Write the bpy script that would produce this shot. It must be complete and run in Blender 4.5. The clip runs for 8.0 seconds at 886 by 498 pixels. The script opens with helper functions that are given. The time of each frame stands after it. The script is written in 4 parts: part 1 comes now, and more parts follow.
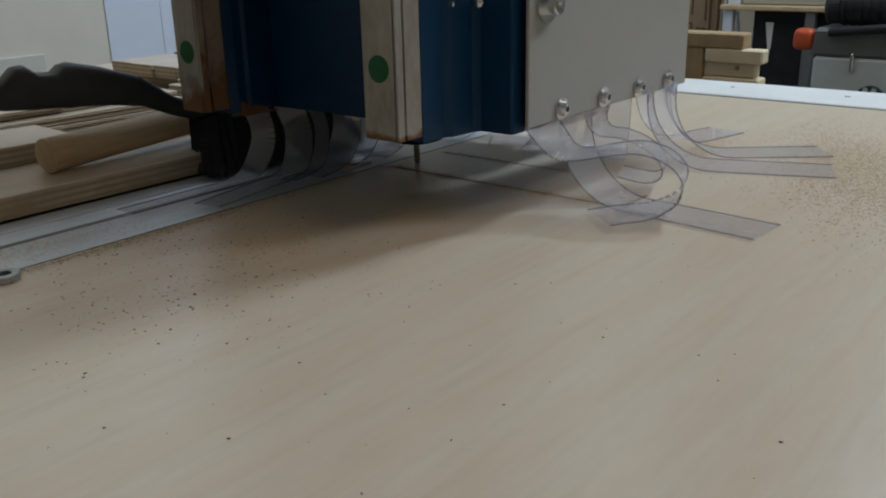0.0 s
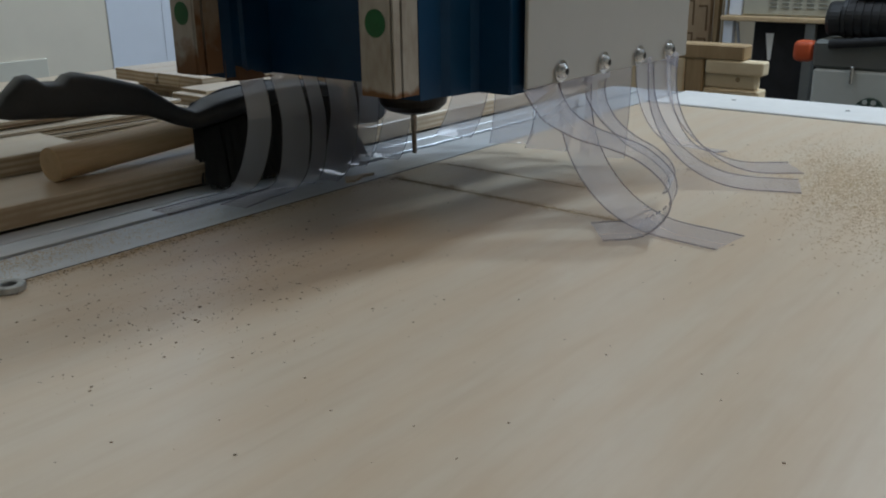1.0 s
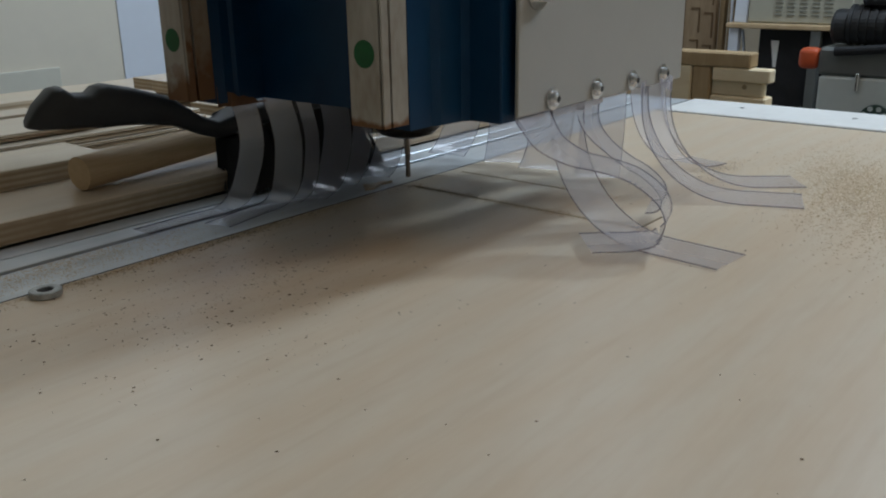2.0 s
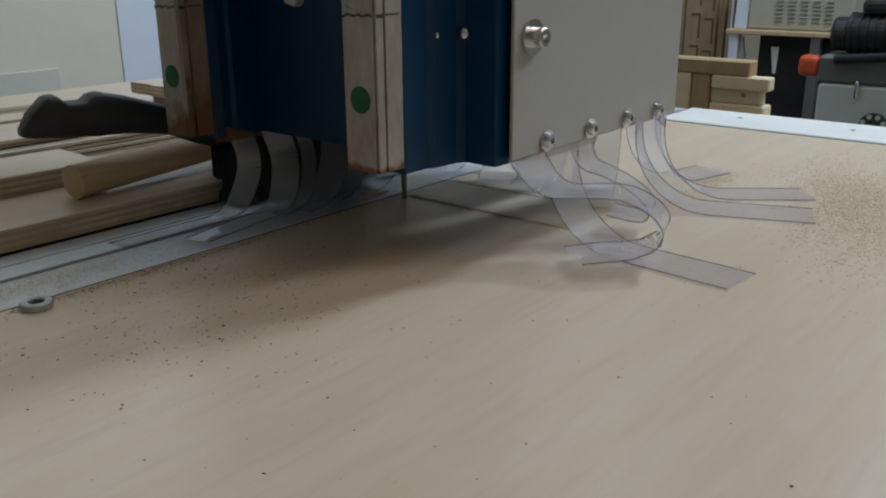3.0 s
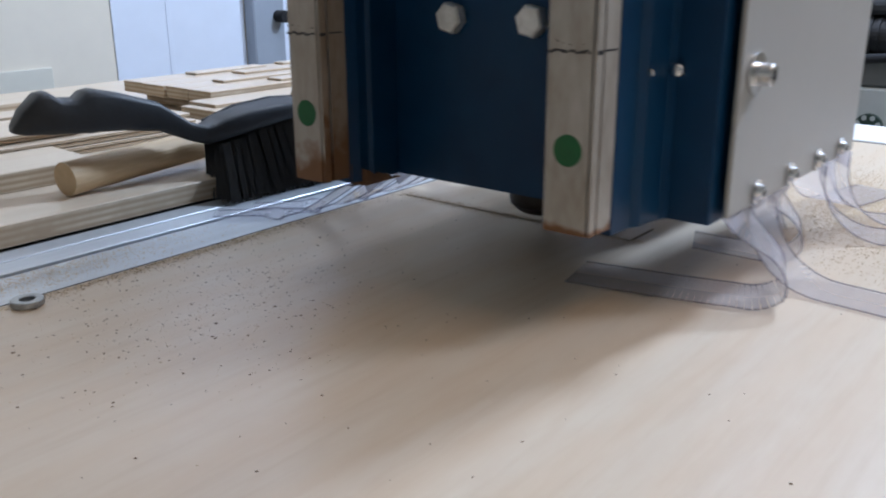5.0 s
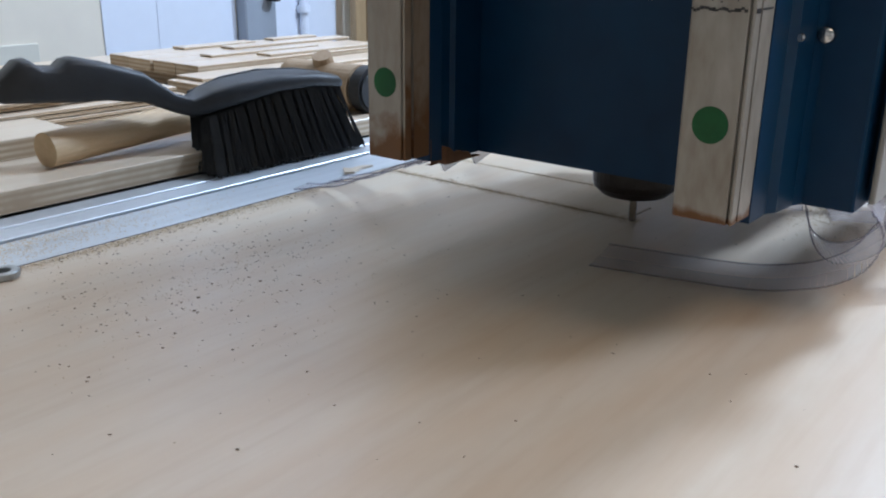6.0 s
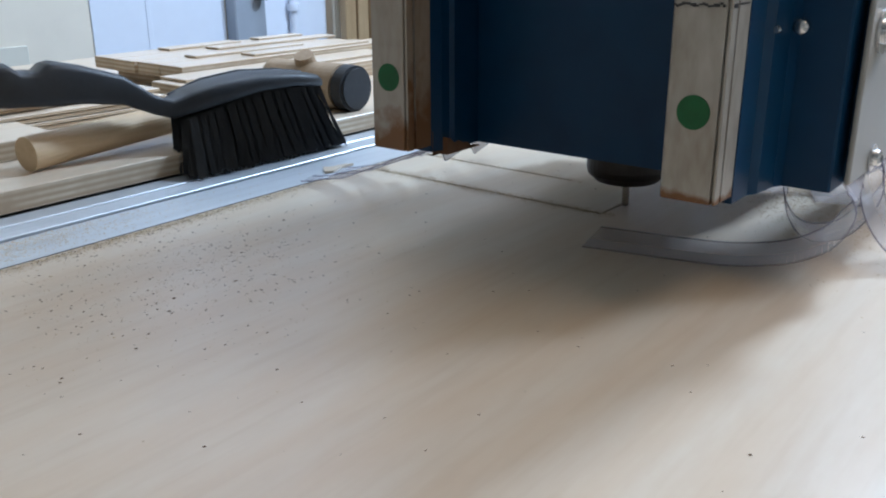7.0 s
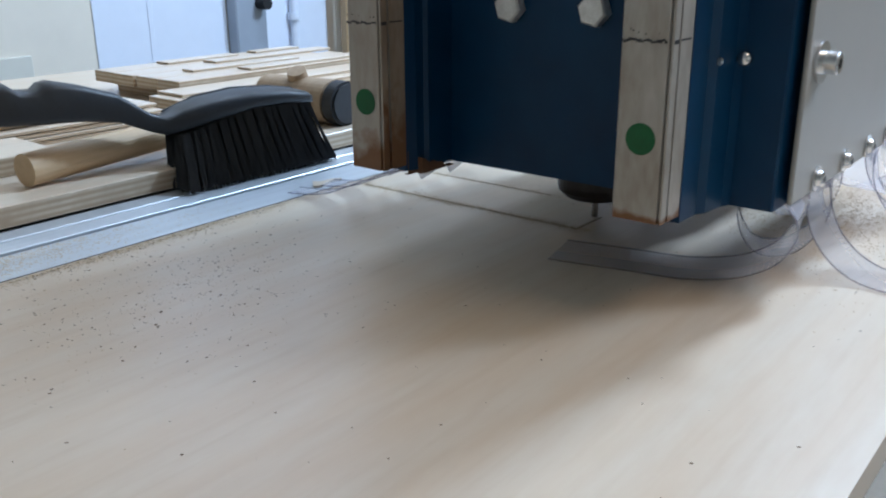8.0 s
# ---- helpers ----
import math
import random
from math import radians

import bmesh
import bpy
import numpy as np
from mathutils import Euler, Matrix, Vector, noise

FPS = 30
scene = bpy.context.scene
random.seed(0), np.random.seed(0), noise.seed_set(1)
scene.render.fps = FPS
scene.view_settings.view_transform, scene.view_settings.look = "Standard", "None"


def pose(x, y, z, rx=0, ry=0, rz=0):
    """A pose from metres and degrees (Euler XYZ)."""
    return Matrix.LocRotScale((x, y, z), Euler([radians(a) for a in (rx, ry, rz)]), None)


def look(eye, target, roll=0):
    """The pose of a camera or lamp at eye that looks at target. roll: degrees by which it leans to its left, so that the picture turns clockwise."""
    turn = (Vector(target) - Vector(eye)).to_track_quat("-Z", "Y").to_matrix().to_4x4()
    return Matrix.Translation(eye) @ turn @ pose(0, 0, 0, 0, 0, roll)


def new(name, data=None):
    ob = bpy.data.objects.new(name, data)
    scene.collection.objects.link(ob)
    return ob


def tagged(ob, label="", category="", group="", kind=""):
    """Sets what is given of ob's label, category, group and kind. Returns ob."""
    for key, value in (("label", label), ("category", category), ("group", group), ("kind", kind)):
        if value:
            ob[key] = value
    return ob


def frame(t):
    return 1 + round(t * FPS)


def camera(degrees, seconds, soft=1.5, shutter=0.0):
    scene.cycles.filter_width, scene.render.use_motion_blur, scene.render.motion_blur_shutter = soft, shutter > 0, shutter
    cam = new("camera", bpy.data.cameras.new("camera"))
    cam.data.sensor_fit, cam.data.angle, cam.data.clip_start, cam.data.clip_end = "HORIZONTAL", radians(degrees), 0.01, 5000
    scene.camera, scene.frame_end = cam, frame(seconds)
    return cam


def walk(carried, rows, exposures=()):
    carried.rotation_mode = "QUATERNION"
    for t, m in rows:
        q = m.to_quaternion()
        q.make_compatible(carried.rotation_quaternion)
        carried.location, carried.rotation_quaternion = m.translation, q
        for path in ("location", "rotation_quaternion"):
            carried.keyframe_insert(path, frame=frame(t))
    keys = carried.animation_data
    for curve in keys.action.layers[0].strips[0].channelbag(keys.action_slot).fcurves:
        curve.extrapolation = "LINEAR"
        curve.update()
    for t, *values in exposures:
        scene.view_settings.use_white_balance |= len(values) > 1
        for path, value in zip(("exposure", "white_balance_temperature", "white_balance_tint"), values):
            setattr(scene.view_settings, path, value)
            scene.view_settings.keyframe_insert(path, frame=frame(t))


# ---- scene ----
cam = camera(53.3, 8.0, soft=2.0, shutter=0.5)
walk(cam, [
    (0.0, pose(0.0076, 0.0008, 0.1884, 71.09, 1.27, -50.97)),
    (0.5, pose(0.0079, 0.0014, 0.1913, 71.30, 0.75, -51.02)),
    (1.0, pose(0.0047, 0.0031, 0.1948, 71.44, 0.72, -50.92)),
    (1.5, pose(-0.0056, 0.0056, 0.1980, 71.73, 0.79, -50.97)),
    (2.0, pose(-0.0159, 0.0019, 0.2004, 71.85, 0.87, -50.71)),
    (3.5, pose(-0.0073, 0.0017, 0.2102, 71.84, 0.23, -50.62)),
    (4.0, pose(-0.0099, 0.0016, 0.2096, 71.72, 0.26, -50.69)),
    (4.5, pose(-0.0131, 0.0032, 0.2092, 71.81, 0.29, -50.74)),
    (5.0, pose(-0.0069, 0.0043, 0.2043, 72.00, 0.26, -50.90)),
    (6.5, pose(0.0063, 0.0174, 0.1898, 70.71, -0.65, -51.51)),
    (7.0, pose(0.0092, -0.0021, 0.1957, 70.78, 0.30, -51.69)),
    (7.5, pose(0.0192, -0.0082, 0.1978, 70.78, 0.72, -51.93)),
    (8.0, pose(0.0041, -0.0304, 0.2110, 71.06, 0.36, -51.36)),
], exposures=[(0.0, -0.84, 5600, 6), (2.2, -0.81, 5620, 6), (3.5, -0.67, 5560, 7), (4.4, -0.45, 5450, 8), (5.0, 0.15, 5200, 14), (6.3, 0.23, 5160, 11), (8.0, 0.24, 4960, 8)])

# ---- light: work lamp beyond the far end of the bed, set by cast shadows; added side and overhead fills ----
world = bpy.data.worlds.new("world")
world.use_nodes = True
scene.world = world
world.node_tree.nodes["Background"].inputs[0].default_value = (0.75, 0.85, 1.0, 1)
world.node_tree.nodes["Background"].inputs[1].default_value = 0.35


def area_light(name, eye, target, sx, sy, watts, colour):
    lamp = bpy.data.lights.new(name, "AREA")
    lamp.shape, lamp.size, lamp.size_y, lamp.energy, lamp.color = "RECTANGLE", sx, sy, watts, colour
    ob = new(name, lamp)
    ob.matrix_world = look(eye, target)
    return ob


area_light("work_lamp", (2.50, -0.06, 1.90), (0.40, 0.22, 0.0), 0.36, 0.36, 66, (0.87, 0.95, 1.0))
# unseen second lamp, added to half-light the carriage's shadow
area_light("side_fill_lamp", (1.95, -0.95, 1.90), (0.40, 0.22, 0.0), 0.50, 0.50, 21, (0.87, 0.95, 1.0))
# unseen overhead fills: a warm one added for the shadows, another for the back
area_light("fill_light_near", (0.90, -0.70, 1.95), (0.70, -0.50, 0.0), 1.4, 0.6, 13.0, (1.0, 0.66, 0.36))
area_light("fill_light_far", (1.6, 1.45, 1.95), (1.5, 1.3, 0.0), 1.3, 0.7, 15, (0.94, 0.965, 1.0))


# ---- materials ----
def material(name, colour, rough=0.5, metal=0.0, vary=0.12, scale=30.0, stretch=(1, 1, 1), bump=0.15, fine=6.0, second=None, coat=0.0):
    """A surface with variation at two scales; colour drifts to second."""
    m = bpy.data.materials.new(name)
    m.use_nodes = True
    nt = m.node_tree
    b = nt.nodes["Principled BSDF"]
    tc = nt.nodes.new("ShaderNodeTexCoord")
    mp = nt.nodes.new("ShaderNodeMapping")
    mp.inputs["Scale"].default_value = stretch
    nt.links.new(tc.outputs["Object"], mp.inputs[0])
    n1 = nt.nodes.new("ShaderNodeTexNoise")
    n1.inputs["Scale"].default_value, n1.inputs["Detail"].default_value = scale, 4
    n2 = nt.nodes.new("ShaderNodeTexNoise")
    n2.inputs["Scale"].default_value, n2.inputs["Detail"].default_value = scale * fine, 3
    for n in (n1, n2):
        nt.links.new(mp.outputs[0], n.inputs["Vector"])
    mixv = nt.nodes.new("ShaderNodeMath")
    mixv.operation = "MULTIPLY_ADD"
    mixv.inputs[1].default_value = 0.35
    nt.links.new(n2.outputs["Fac"], mixv.inputs[0])
    half = nt.nodes.new("ShaderNodeMath")
    half.operation = "MULTIPLY"
    half.inputs[1].default_value = 0.65
    nt.links.new(n1.outputs["Fac"], half.inputs[0])
    nt.links.new(half.outputs[0], mixv.inputs[2])
    ramp = nt.nodes.new("ShaderNodeValToRGB")
    lo = second or tuple(c * (1 - vary * 2) for c in colour)
    ramp.color_ramp.elements[0].position, ramp.color_ramp.elements[0].color = 0.32, (*lo, 1)
    ramp.color_ramp.elements[1].position, ramp.color_ramp.elements[1].color = 0.62, (*colour, 1)
    nt.links.new(mixv.outputs[0], ramp.inputs[0])
    nt.links.new(ramp.outputs[0], b.inputs["Base Color"])
    b.inputs["Roughness"].default_value, b.inputs["Metallic"].default_value = rough, metal
    b.inputs["Coat Weight"].default_value = coat
    if bump:
        bp = nt.nodes.new("ShaderNodeBump")
        bp.inputs["Strength"].default_value, bp.inputs["Distance"].default_value = bump, 0.0006
        nt.links.new(mixv.outputs[0], bp.inputs["Height"])
        nt.links.new(bp.outputs[0], b.inputs["Normal"])
    return m


def veneer_material(name, colour, streak, rough):
    """Rotary-cut plywood face: broad wavy figure along x, fine pores, faint stains."""
    m = material(name, colour, rough, second=streak, scale=7.0, stretch=(0.55, 2.4, 1), bump=0.10, fine=9.0)
    nt = m.node_tree
    b = nt.nodes["Principled BSDF"]
    ramp = next(n for n in nt.nodes if n.type == "VALTORGB")
    tc = next(n for n in nt.nodes if n.type == "TEX_COORD")
    mp = nt.nodes.new("ShaderNodeMapping")
    mp.inputs["Scale"].default_value, mp.inputs["Rotation"].default_value = (2.0, 7.0, 1), (0, 0, 0.12)
    nt.links.new(tc.outputs["Object"], mp.inputs[0])
    w = nt.nodes.new("ShaderNodeTexWave")
    w.wave_type, w.bands_direction = "BANDS", "Y"
    w.inputs["Scale"].default_value, w.inputs["Distortion"].default_value = 1.1, 9.0
    w.inputs["Detail"].default_value, w.inputs["Detail Scale"].default_value = 3.0, 0.7
    nt.links.new(mp.outputs[0], w.inputs["Vector"])
    fac = nt.nodes.new("ShaderNodeMath")
    fac.operation = "MULTIPLY"
    fac.inputs[1].default_value = 0.30
    nt.links.new(w.outputs["Fac"], fac.inputs[0])
    mix = nt.nodes.new("ShaderNodeMix")
    mix.data_type = "RGBA"
    mix.inputs["B"].default_value = (*(c * f for c, f in zip(streak, (1.04, 0.98, 0.9))), 1)
    nt.links.new(fac.outputs[0], mix.inputs["Factor"])
    nt.links.new(ramp.outputs[0], mix.inputs["A"])
    # thin darker pores and scuffs drawn out along the grain
    mp2 = nt.nodes.new("ShaderNodeMapping")
    mp2.inputs["Scale"].default_value, mp2.inputs["Rotation"].default_value = (5.0, 75.0, 1), (0, 0, -0.05)
    nt.links.new(tc.outputs["Object"], mp2.inputs[0])
    n3 = nt.nodes.new("ShaderNodeTexNoise")
    n3.inputs["Scale"].default_value, n3.inputs["Detail"].default_value = 1.6, 5
    nt.links.new(mp2.outputs[0], n3.inputs["Vector"])
    r3 = nt.nodes.new("ShaderNodeValToRGB")
    r3.color_ramp.elements[0].position, r3.color_ramp.elements[0].color = 0.30, (0.84, 0.78, 0.70, 1)
    r3.color_ramp.elements[1].position, r3.color_ramp.elements[1].color = 0.50, (1, 1, 1, 1)
    nt.links.new(n3.outputs["Fac"], r3.inputs[0])
    mul = nt.nodes.new("ShaderNodeMix")
    mul.data_type, mul.blend_type = "RGBA", "MULTIPLY"
    mul.inputs["Factor"].default_value = 0.26
    nt.links.new(mix.outputs["Result"], mul.inputs["A"])
    nt.links.new(r3.outputs[0], mul.inputs["B"])
    nt.links.new(mul.outputs["Result"], b.inputs["Base Color"])
    return m


def ply_edge_material(name, light, dark):
    """Glued veneer layers stacked in z, each 1.4 mm."""
    m = material(name, light, 0.75, second=dark, scale=14, stretch=(1, 1, 1), bump=0.2)
    nt = m.node_tree
    b = nt.nodes["Principled BSDF"]
    ramp = next(n for n in nt.nodes if n.type == "VALTORGB")
    tc = next(n for n in nt.nodes if n.type == "TEX_COORD")
    w = nt.nodes.new("ShaderNodeTexWave")
    w.bands_direction = "Z"
    w.inputs["Scale"].default_value, w.inputs["Distortion"].default_value = 58.0, 0.6
    nt.links.new(tc.outputs["Object"], w.inputs["Vector"])
    mix = nt.nodes.new("ShaderNodeMix")
    mix.data_type = "RGBA"
    mix.inputs["B"].default_value = (*dark, 1)
    nt.links.new(w.outputs["Fac"], mix.inputs["Factor"])
    nt.links.new(ramp.outputs[0], mix.inputs["A"])
    nt.links.new(mix.outputs["Result"], b.inputs["Base Color"])
    return m


def stained(m, foot, reach):
    """Rust that creeps up from the lower edge at height foot, in ragged tongues."""
    nt = m.node_tree
    b = nt.nodes["Principled BSDF"]
    src = b.inputs["Base Color"].links[0].from_socket
    tc = next(n for n in nt.nodes if n.type == "TEX_COORD")
    sep = nt.nodes.new("ShaderNodeSeparateXYZ")
    nt.links.new(tc.outputs["Object"], sep.inputs[0])
    nz = nt.nodes.new("ShaderNodeTexNoise")
    nz.inputs["Scale"].default_value, nz.inputs["Detail"].default_value = 55, 5
    nt.links.new(tc.outputs["Object"], nz.inputs["Vector"])
    up = nt.nodes.new("ShaderNodeMapRange")
    up.inputs["From Min"].default_value, up.inputs["From Max"].default_value = foot, foot + reach
    up.inputs["To Min"].default_value, up.inputs["To Max"].default_value = 0.42, -0.32
    nt.links.new(sep.outputs[2], up.inputs["Value"])
    add = nt.nodes.new("ShaderNodeMath")
    nt.links.new(up.outputs[0], add.inputs[0])
    nt.links.new(nz.outputs["Fac"], add.inputs[1])
    ramp = nt.nodes.new("ShaderNodeValToRGB")
    ramp.color_ramp.elements[0].position, ramp.color_ramp.elements[1].position = 0.47, 0.72
    nt.links.new(add.outputs[0], ramp.inputs[0])
    mix = nt.nodes.new("ShaderNodeMix")
    mix.data_type = "RGBA"
    mix.inputs["B"].default_value = (0.19, 0.095, 0.04, 1)
    nt.links.new(ramp.outputs[0], mix.inputs["Factor"])
    nt.links.new(src, mix.inputs["A"])
    nt.links.new(mix.outputs["Result"], b.inputs["Base Color"])
    return m


def vinyl_material(name, clear, tint, haze):
    """Flexible clear PVC: mostly see-through, a little milky, with a glossy skin."""
    m = bpy.data.materials.new(name)
    m.use_nodes = True
    nt = m.node_tree
    nt.nodes.remove(nt.nodes["Principled BSDF"])
    out = nt.nodes["Material Output"]
    tr = nt.nodes.new("ShaderNodeBsdfTransparent")
    tr.inputs[0].default_value = (*tint, 1)
    df = nt.nodes.new("ShaderNodeBsdfTranslucent")
    df.inputs[0].default_value = (*haze, 1)
    d2 = nt.nodes.new("ShaderNodeBsdfDiffuse")
    d2.inputs[0].default_value = (*haze, 1)
    milk = nt.nodes.new("ShaderNodeMixShader")
    nt.links.new(df.outputs[0], milk.inputs[1])
    nt.links.new(d2.outputs[0], milk.inputs[2])
    mx = nt.nodes.new("ShaderNodeMixShader")
    tc = nt.nodes.new("ShaderNodeTexCoord")
    nz = nt.nodes.new("ShaderNodeTexNoise")
    nz.inputs["Scale"].default_value = 14
    nt.links.new(tc.outputs["Object"], nz.inputs["Vector"])
    mr = nt.nodes.new("ShaderNodeMapRange")
    mr.inputs["To Min"].default_value, mr.inputs["To Max"].default_value = 1 - clear - 0.03, 1 - clear + 0.04
    nt.links.new(nz.outputs["Fac"], mr.inputs["Value"])
    nt.links.new(mr.outputs[0], mx.inputs[0])
    nt.links.new(tr.outputs[0], mx.inputs[1])
    nt.links.new(milk.outputs[0], mx.inputs[2])
    gl = nt.nodes.new("ShaderNodeBsdfGlossy")
    gl.inputs["Roughness"].default_value = 0.055
    lw = nt.nodes.new("ShaderNodeLayerWeight")
    lw.inputs[0].default_value = 0.5
    pw = nt.nodes.new("ShaderNodeMath")
    pw.operation = "POWER"
    pw.inputs[1].default_value = 4.0
    nt.links.new(lw.outputs["Facing"], pw.inputs[0])
    fr = nt.nodes.new("ShaderNodeMath")
    fr.operation = "MULTIPLY_ADD"
    fr.inputs[1].default_value, fr.inputs[2].default_value = 0.32, 0.085
    nt.links.new(pw.outputs[0], fr.inputs[0])
    m2 = nt.nodes.new("ShaderNodeMixShader")
    nt.links.new(fr.outputs[0], m2.inputs[0])
    nt.links.new(mx.outputs[0], m2.inputs[1])
    nt.links.new(gl.outputs[0], m2.inputs[2])
    nt.links.new(m2.outputs[0], out.inputs[0])
    return m


VENEER = veneer_material("plywood_face", (0.660, 0.570, 0.445), (0.605, 0.495, 0.365), 0.31)
SPOIL = material("white_board", (0.78, 0.78, 0.76), 0.5, vary=0.05, scale=12)
SPOILB = material("fibreboard", (0.26, 0.235, 0.19), 0.8, vary=0.15, scale=25)
EDGE = ply_edge_material("plywood_edge", (0.60, 0.51, 0.37), (0.38, 0.29, 0.19))
PINE = material("pine", (0.80, 0.68, 0.47), 0.6, second=(0.72, 0.58, 0.37), scale=10, stretch=(1, 1, 6), bump=0.2)
PINE_X = material("pine_along", (0.60, 0.45, 0.27), 0.6, second=(0.49, 0.35, 0.19), scale=8, stretch=(0.5, 5, 5), bump=0.2)
BROWN = material("brown_wood", (0.44, 0.32, 0.175), 0.6, second=(0.35, 0.24, 0.12), scale=9, stretch=(4, 4, 0.6), bump=0.2)
ALU = material("aluminium", (0.66, 0.69, 0.72), 0.42, metal=0.55, vary=0.08, scale=20, stretch=(0.3, 4, 1), bump=0.08)
# near-black: shade painted into slots and gaps; also used for rail joints and screws
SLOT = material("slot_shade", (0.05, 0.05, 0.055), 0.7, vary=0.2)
STEEL = stained(material("rail_steel", (0.46, 0.44, 0.40), 0.45, metal=0.3, second=(0.31, 0.275, 0.225), scale=45, stretch=(1, 1, 0.35), bump=0.15, fine=5), 0.060, 0.012)
STEEL_RUSTY = stained(material("rusty_rail_steel", (0.42, 0.39, 0.345), 0.5, metal=0.25, second=(0.31, 0.265, 0.21), scale=45, stretch=(1, 1, 0.35), bump=0.15, fine=5), 0.060, 0.045)
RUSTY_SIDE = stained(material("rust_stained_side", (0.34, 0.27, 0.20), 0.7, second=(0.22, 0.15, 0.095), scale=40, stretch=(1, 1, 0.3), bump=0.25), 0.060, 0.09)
RUST = material("rust", (0.17, 0.085, 0.04), 0.9, second=(0.11, 0.055, 0.03), scale=60, bump=0.5)
BLUE = material("blue_enamel", (0.006, 0.042, 0.108), 0.40, second=(0.004, 0.028, 0.078), scale=7, bump=0.05)
BLUE.node_tree.nodes["Principled BSDF"].inputs["Specular IOR Level"].default_value = 0.28
WHITE = material("white_enamel", (0.38, 0.37, 0.345), 0.45, vary=0.03, scale=6, bump=0.04)
ZINC = material("zinc", (0.72, 0.72, 0.72), 0.22, metal=1.0, vary=0.1, scale=120, bump=0.05)
DULLZINC = material("dull_zinc", (0.50, 0.52, 0.53), 0.40, metal=0.7, vary=0.2, scale=150, bump=0.1)
BOLT = material("bolt_zinc", (0.82, 0.82, 0.80), 0.42, metal=0.55, second=(0.58, 0.57, 0.54), scale=140, bump=0.12)
DARKHOLE = material("socket_shade", (0.03, 0.03, 0.03), 0.6)
GREEN = material("green_sticker", (0.012, 0.115, 0.03), 0.6, vary=0.12, scale=90)
BLACK = material("black_plastic", (0.022, 0.023, 0.025), 0.5, vary=0.15, scale=60, bump=0.12)
BRISTLE = material("black_bristle", (0.014, 0.013, 0.013), 0.55, vary=0.3, scale=200)
COLLET = material("collet_steel", (0.05, 0.045, 0.042), 0.4, metal=0.7, vary=0.2)
BIT = material("cutter_steel", (0.30, 0.26, 0.22), 0.3, metal=0.9, vary=0.2, scale=200)
RUBBER = material("black_rubber", (0.025, 0.027, 0.03), 0.6, vary=0.2)
VINYL = vinyl_material("clear_vinyl", 0.71, (0.93, 0.925, 0.945), (0.88, 0.87, 0.93))
VINYL_EDGE = vinyl_material("vinyl_edge", 0.62, (0.50, 0.48, 0.55), (0.26, 0.25, 0.29))
DUST = material("sawdust", (0.64, 0.52, 0.34), 0.9, second=(0.48, 0.37, 0.23), scale=300)
DARKCHIP = material("dark_chip", (0.19, 0.12, 0.06), 0.9, second=(0.10, 0.06, 0.03), scale=300)
CREAM = material("cream_wall", (0.80, 0.74, 0.62), 0.85, vary=0.03, scale=3, bump=0.1)
CREAMG = material("grey_cream_wall", (0.68, 0.66, 0.57), 0.85, vary=0.03, scale=3, bump=0.1)
PALE = material("pale_door", (0.78, 0.83, 0.93), 0.6, vary=0.03, scale=3, bump=0.03)
GREYP = material("grey_paint", (0.36, 0.40, 0.46), 0.6, vary=0.05, scale=4)
MACHW = material("machine_pale", (0.52, 0.55, 0.53), 0.5, vary=0.05, scale=5)
MACHG = material("machine_grey", (0.125, 0.13, 0.122), 0.5, vary=0.08, scale=5)
MACHC = material("machine_cream", (0.48, 0.47, 0.385), 0.5, vary=0.05, scale=5)
VENT = material("vent_shade", (0.27, 0.27, 0.225), 0.6)
DIAL = material("dial_green", (0.03, 0.06, 0.045), 0.5)
CARVED = material("tan_panel_wood", (0.40, 0.30, 0.19), 0.65, second=(0.30, 0.21, 0.12), scale=8, stretch=(4, 4, 0.6), bump=0.2)
ORANGE = material("orange_plastic", (0.52, 0.085, 0.022), 0.45, vary=0.06, scale=20)
DARK = material("near_black", (0.012, 0.012, 0.014), 0.8, vary=0.3)
CONCRETE = material("concrete", (0.30, 0.29, 0.27), 0.85, vary=0.12, scale=4)


# ---- mesh helpers ----
def part(name, bm, mat, parent=None, label="", smooth=False):
    """Links a bmesh as one mesh object; mat may be a list of materials."""
    me = bpy.data.meshes.new(name)
    if smooth:
        for fc in bm.faces:
            fc.smooth = True
    bm.to_mesh(me)
    bm.free()
    for mm in (mat if isinstance(mat, (list, tuple)) else [mat]):
        me.materials.append(mm)
    ob = new(name, me)
    ob.parent = parent
    if label:
        ob["label"] = label
    return ob


def empty(name, m=None):
    ob = new(name)
    ob.empty_display_size = 0.05
    if m is not None:
        ob.matrix_basis = m
    return ob


def box(bm, x0, x1, y0, y1, z0, z1, bevel=0.0, segs=1):
    r = bmesh.ops.create_cube(bm, size=1)
    bmesh.ops.transform(bm, matrix=Matrix.Translation(((x0 + x1) / 2, (y0 + y1) / 2, (z0 + z1) / 2)) @ Matrix.Diagonal((x1 - x0, y1 - y0, z1 - z0, 1)), verts=r["verts"])
    if bevel:
        edges = {e for v in r["verts"] for e in v.link_edges}
        bmesh.ops.bevel(bm, geom=list(edges), offset=bevel, segments=segs, affect="EDGES", profile=0.5)
    return bm


def B(x0, x1, y0, y1, z0, z1, bevel=0.0, segs=1):
    return box(bmesh.new(), x0, x1, y0, y1, z0, z1, bevel, segs)


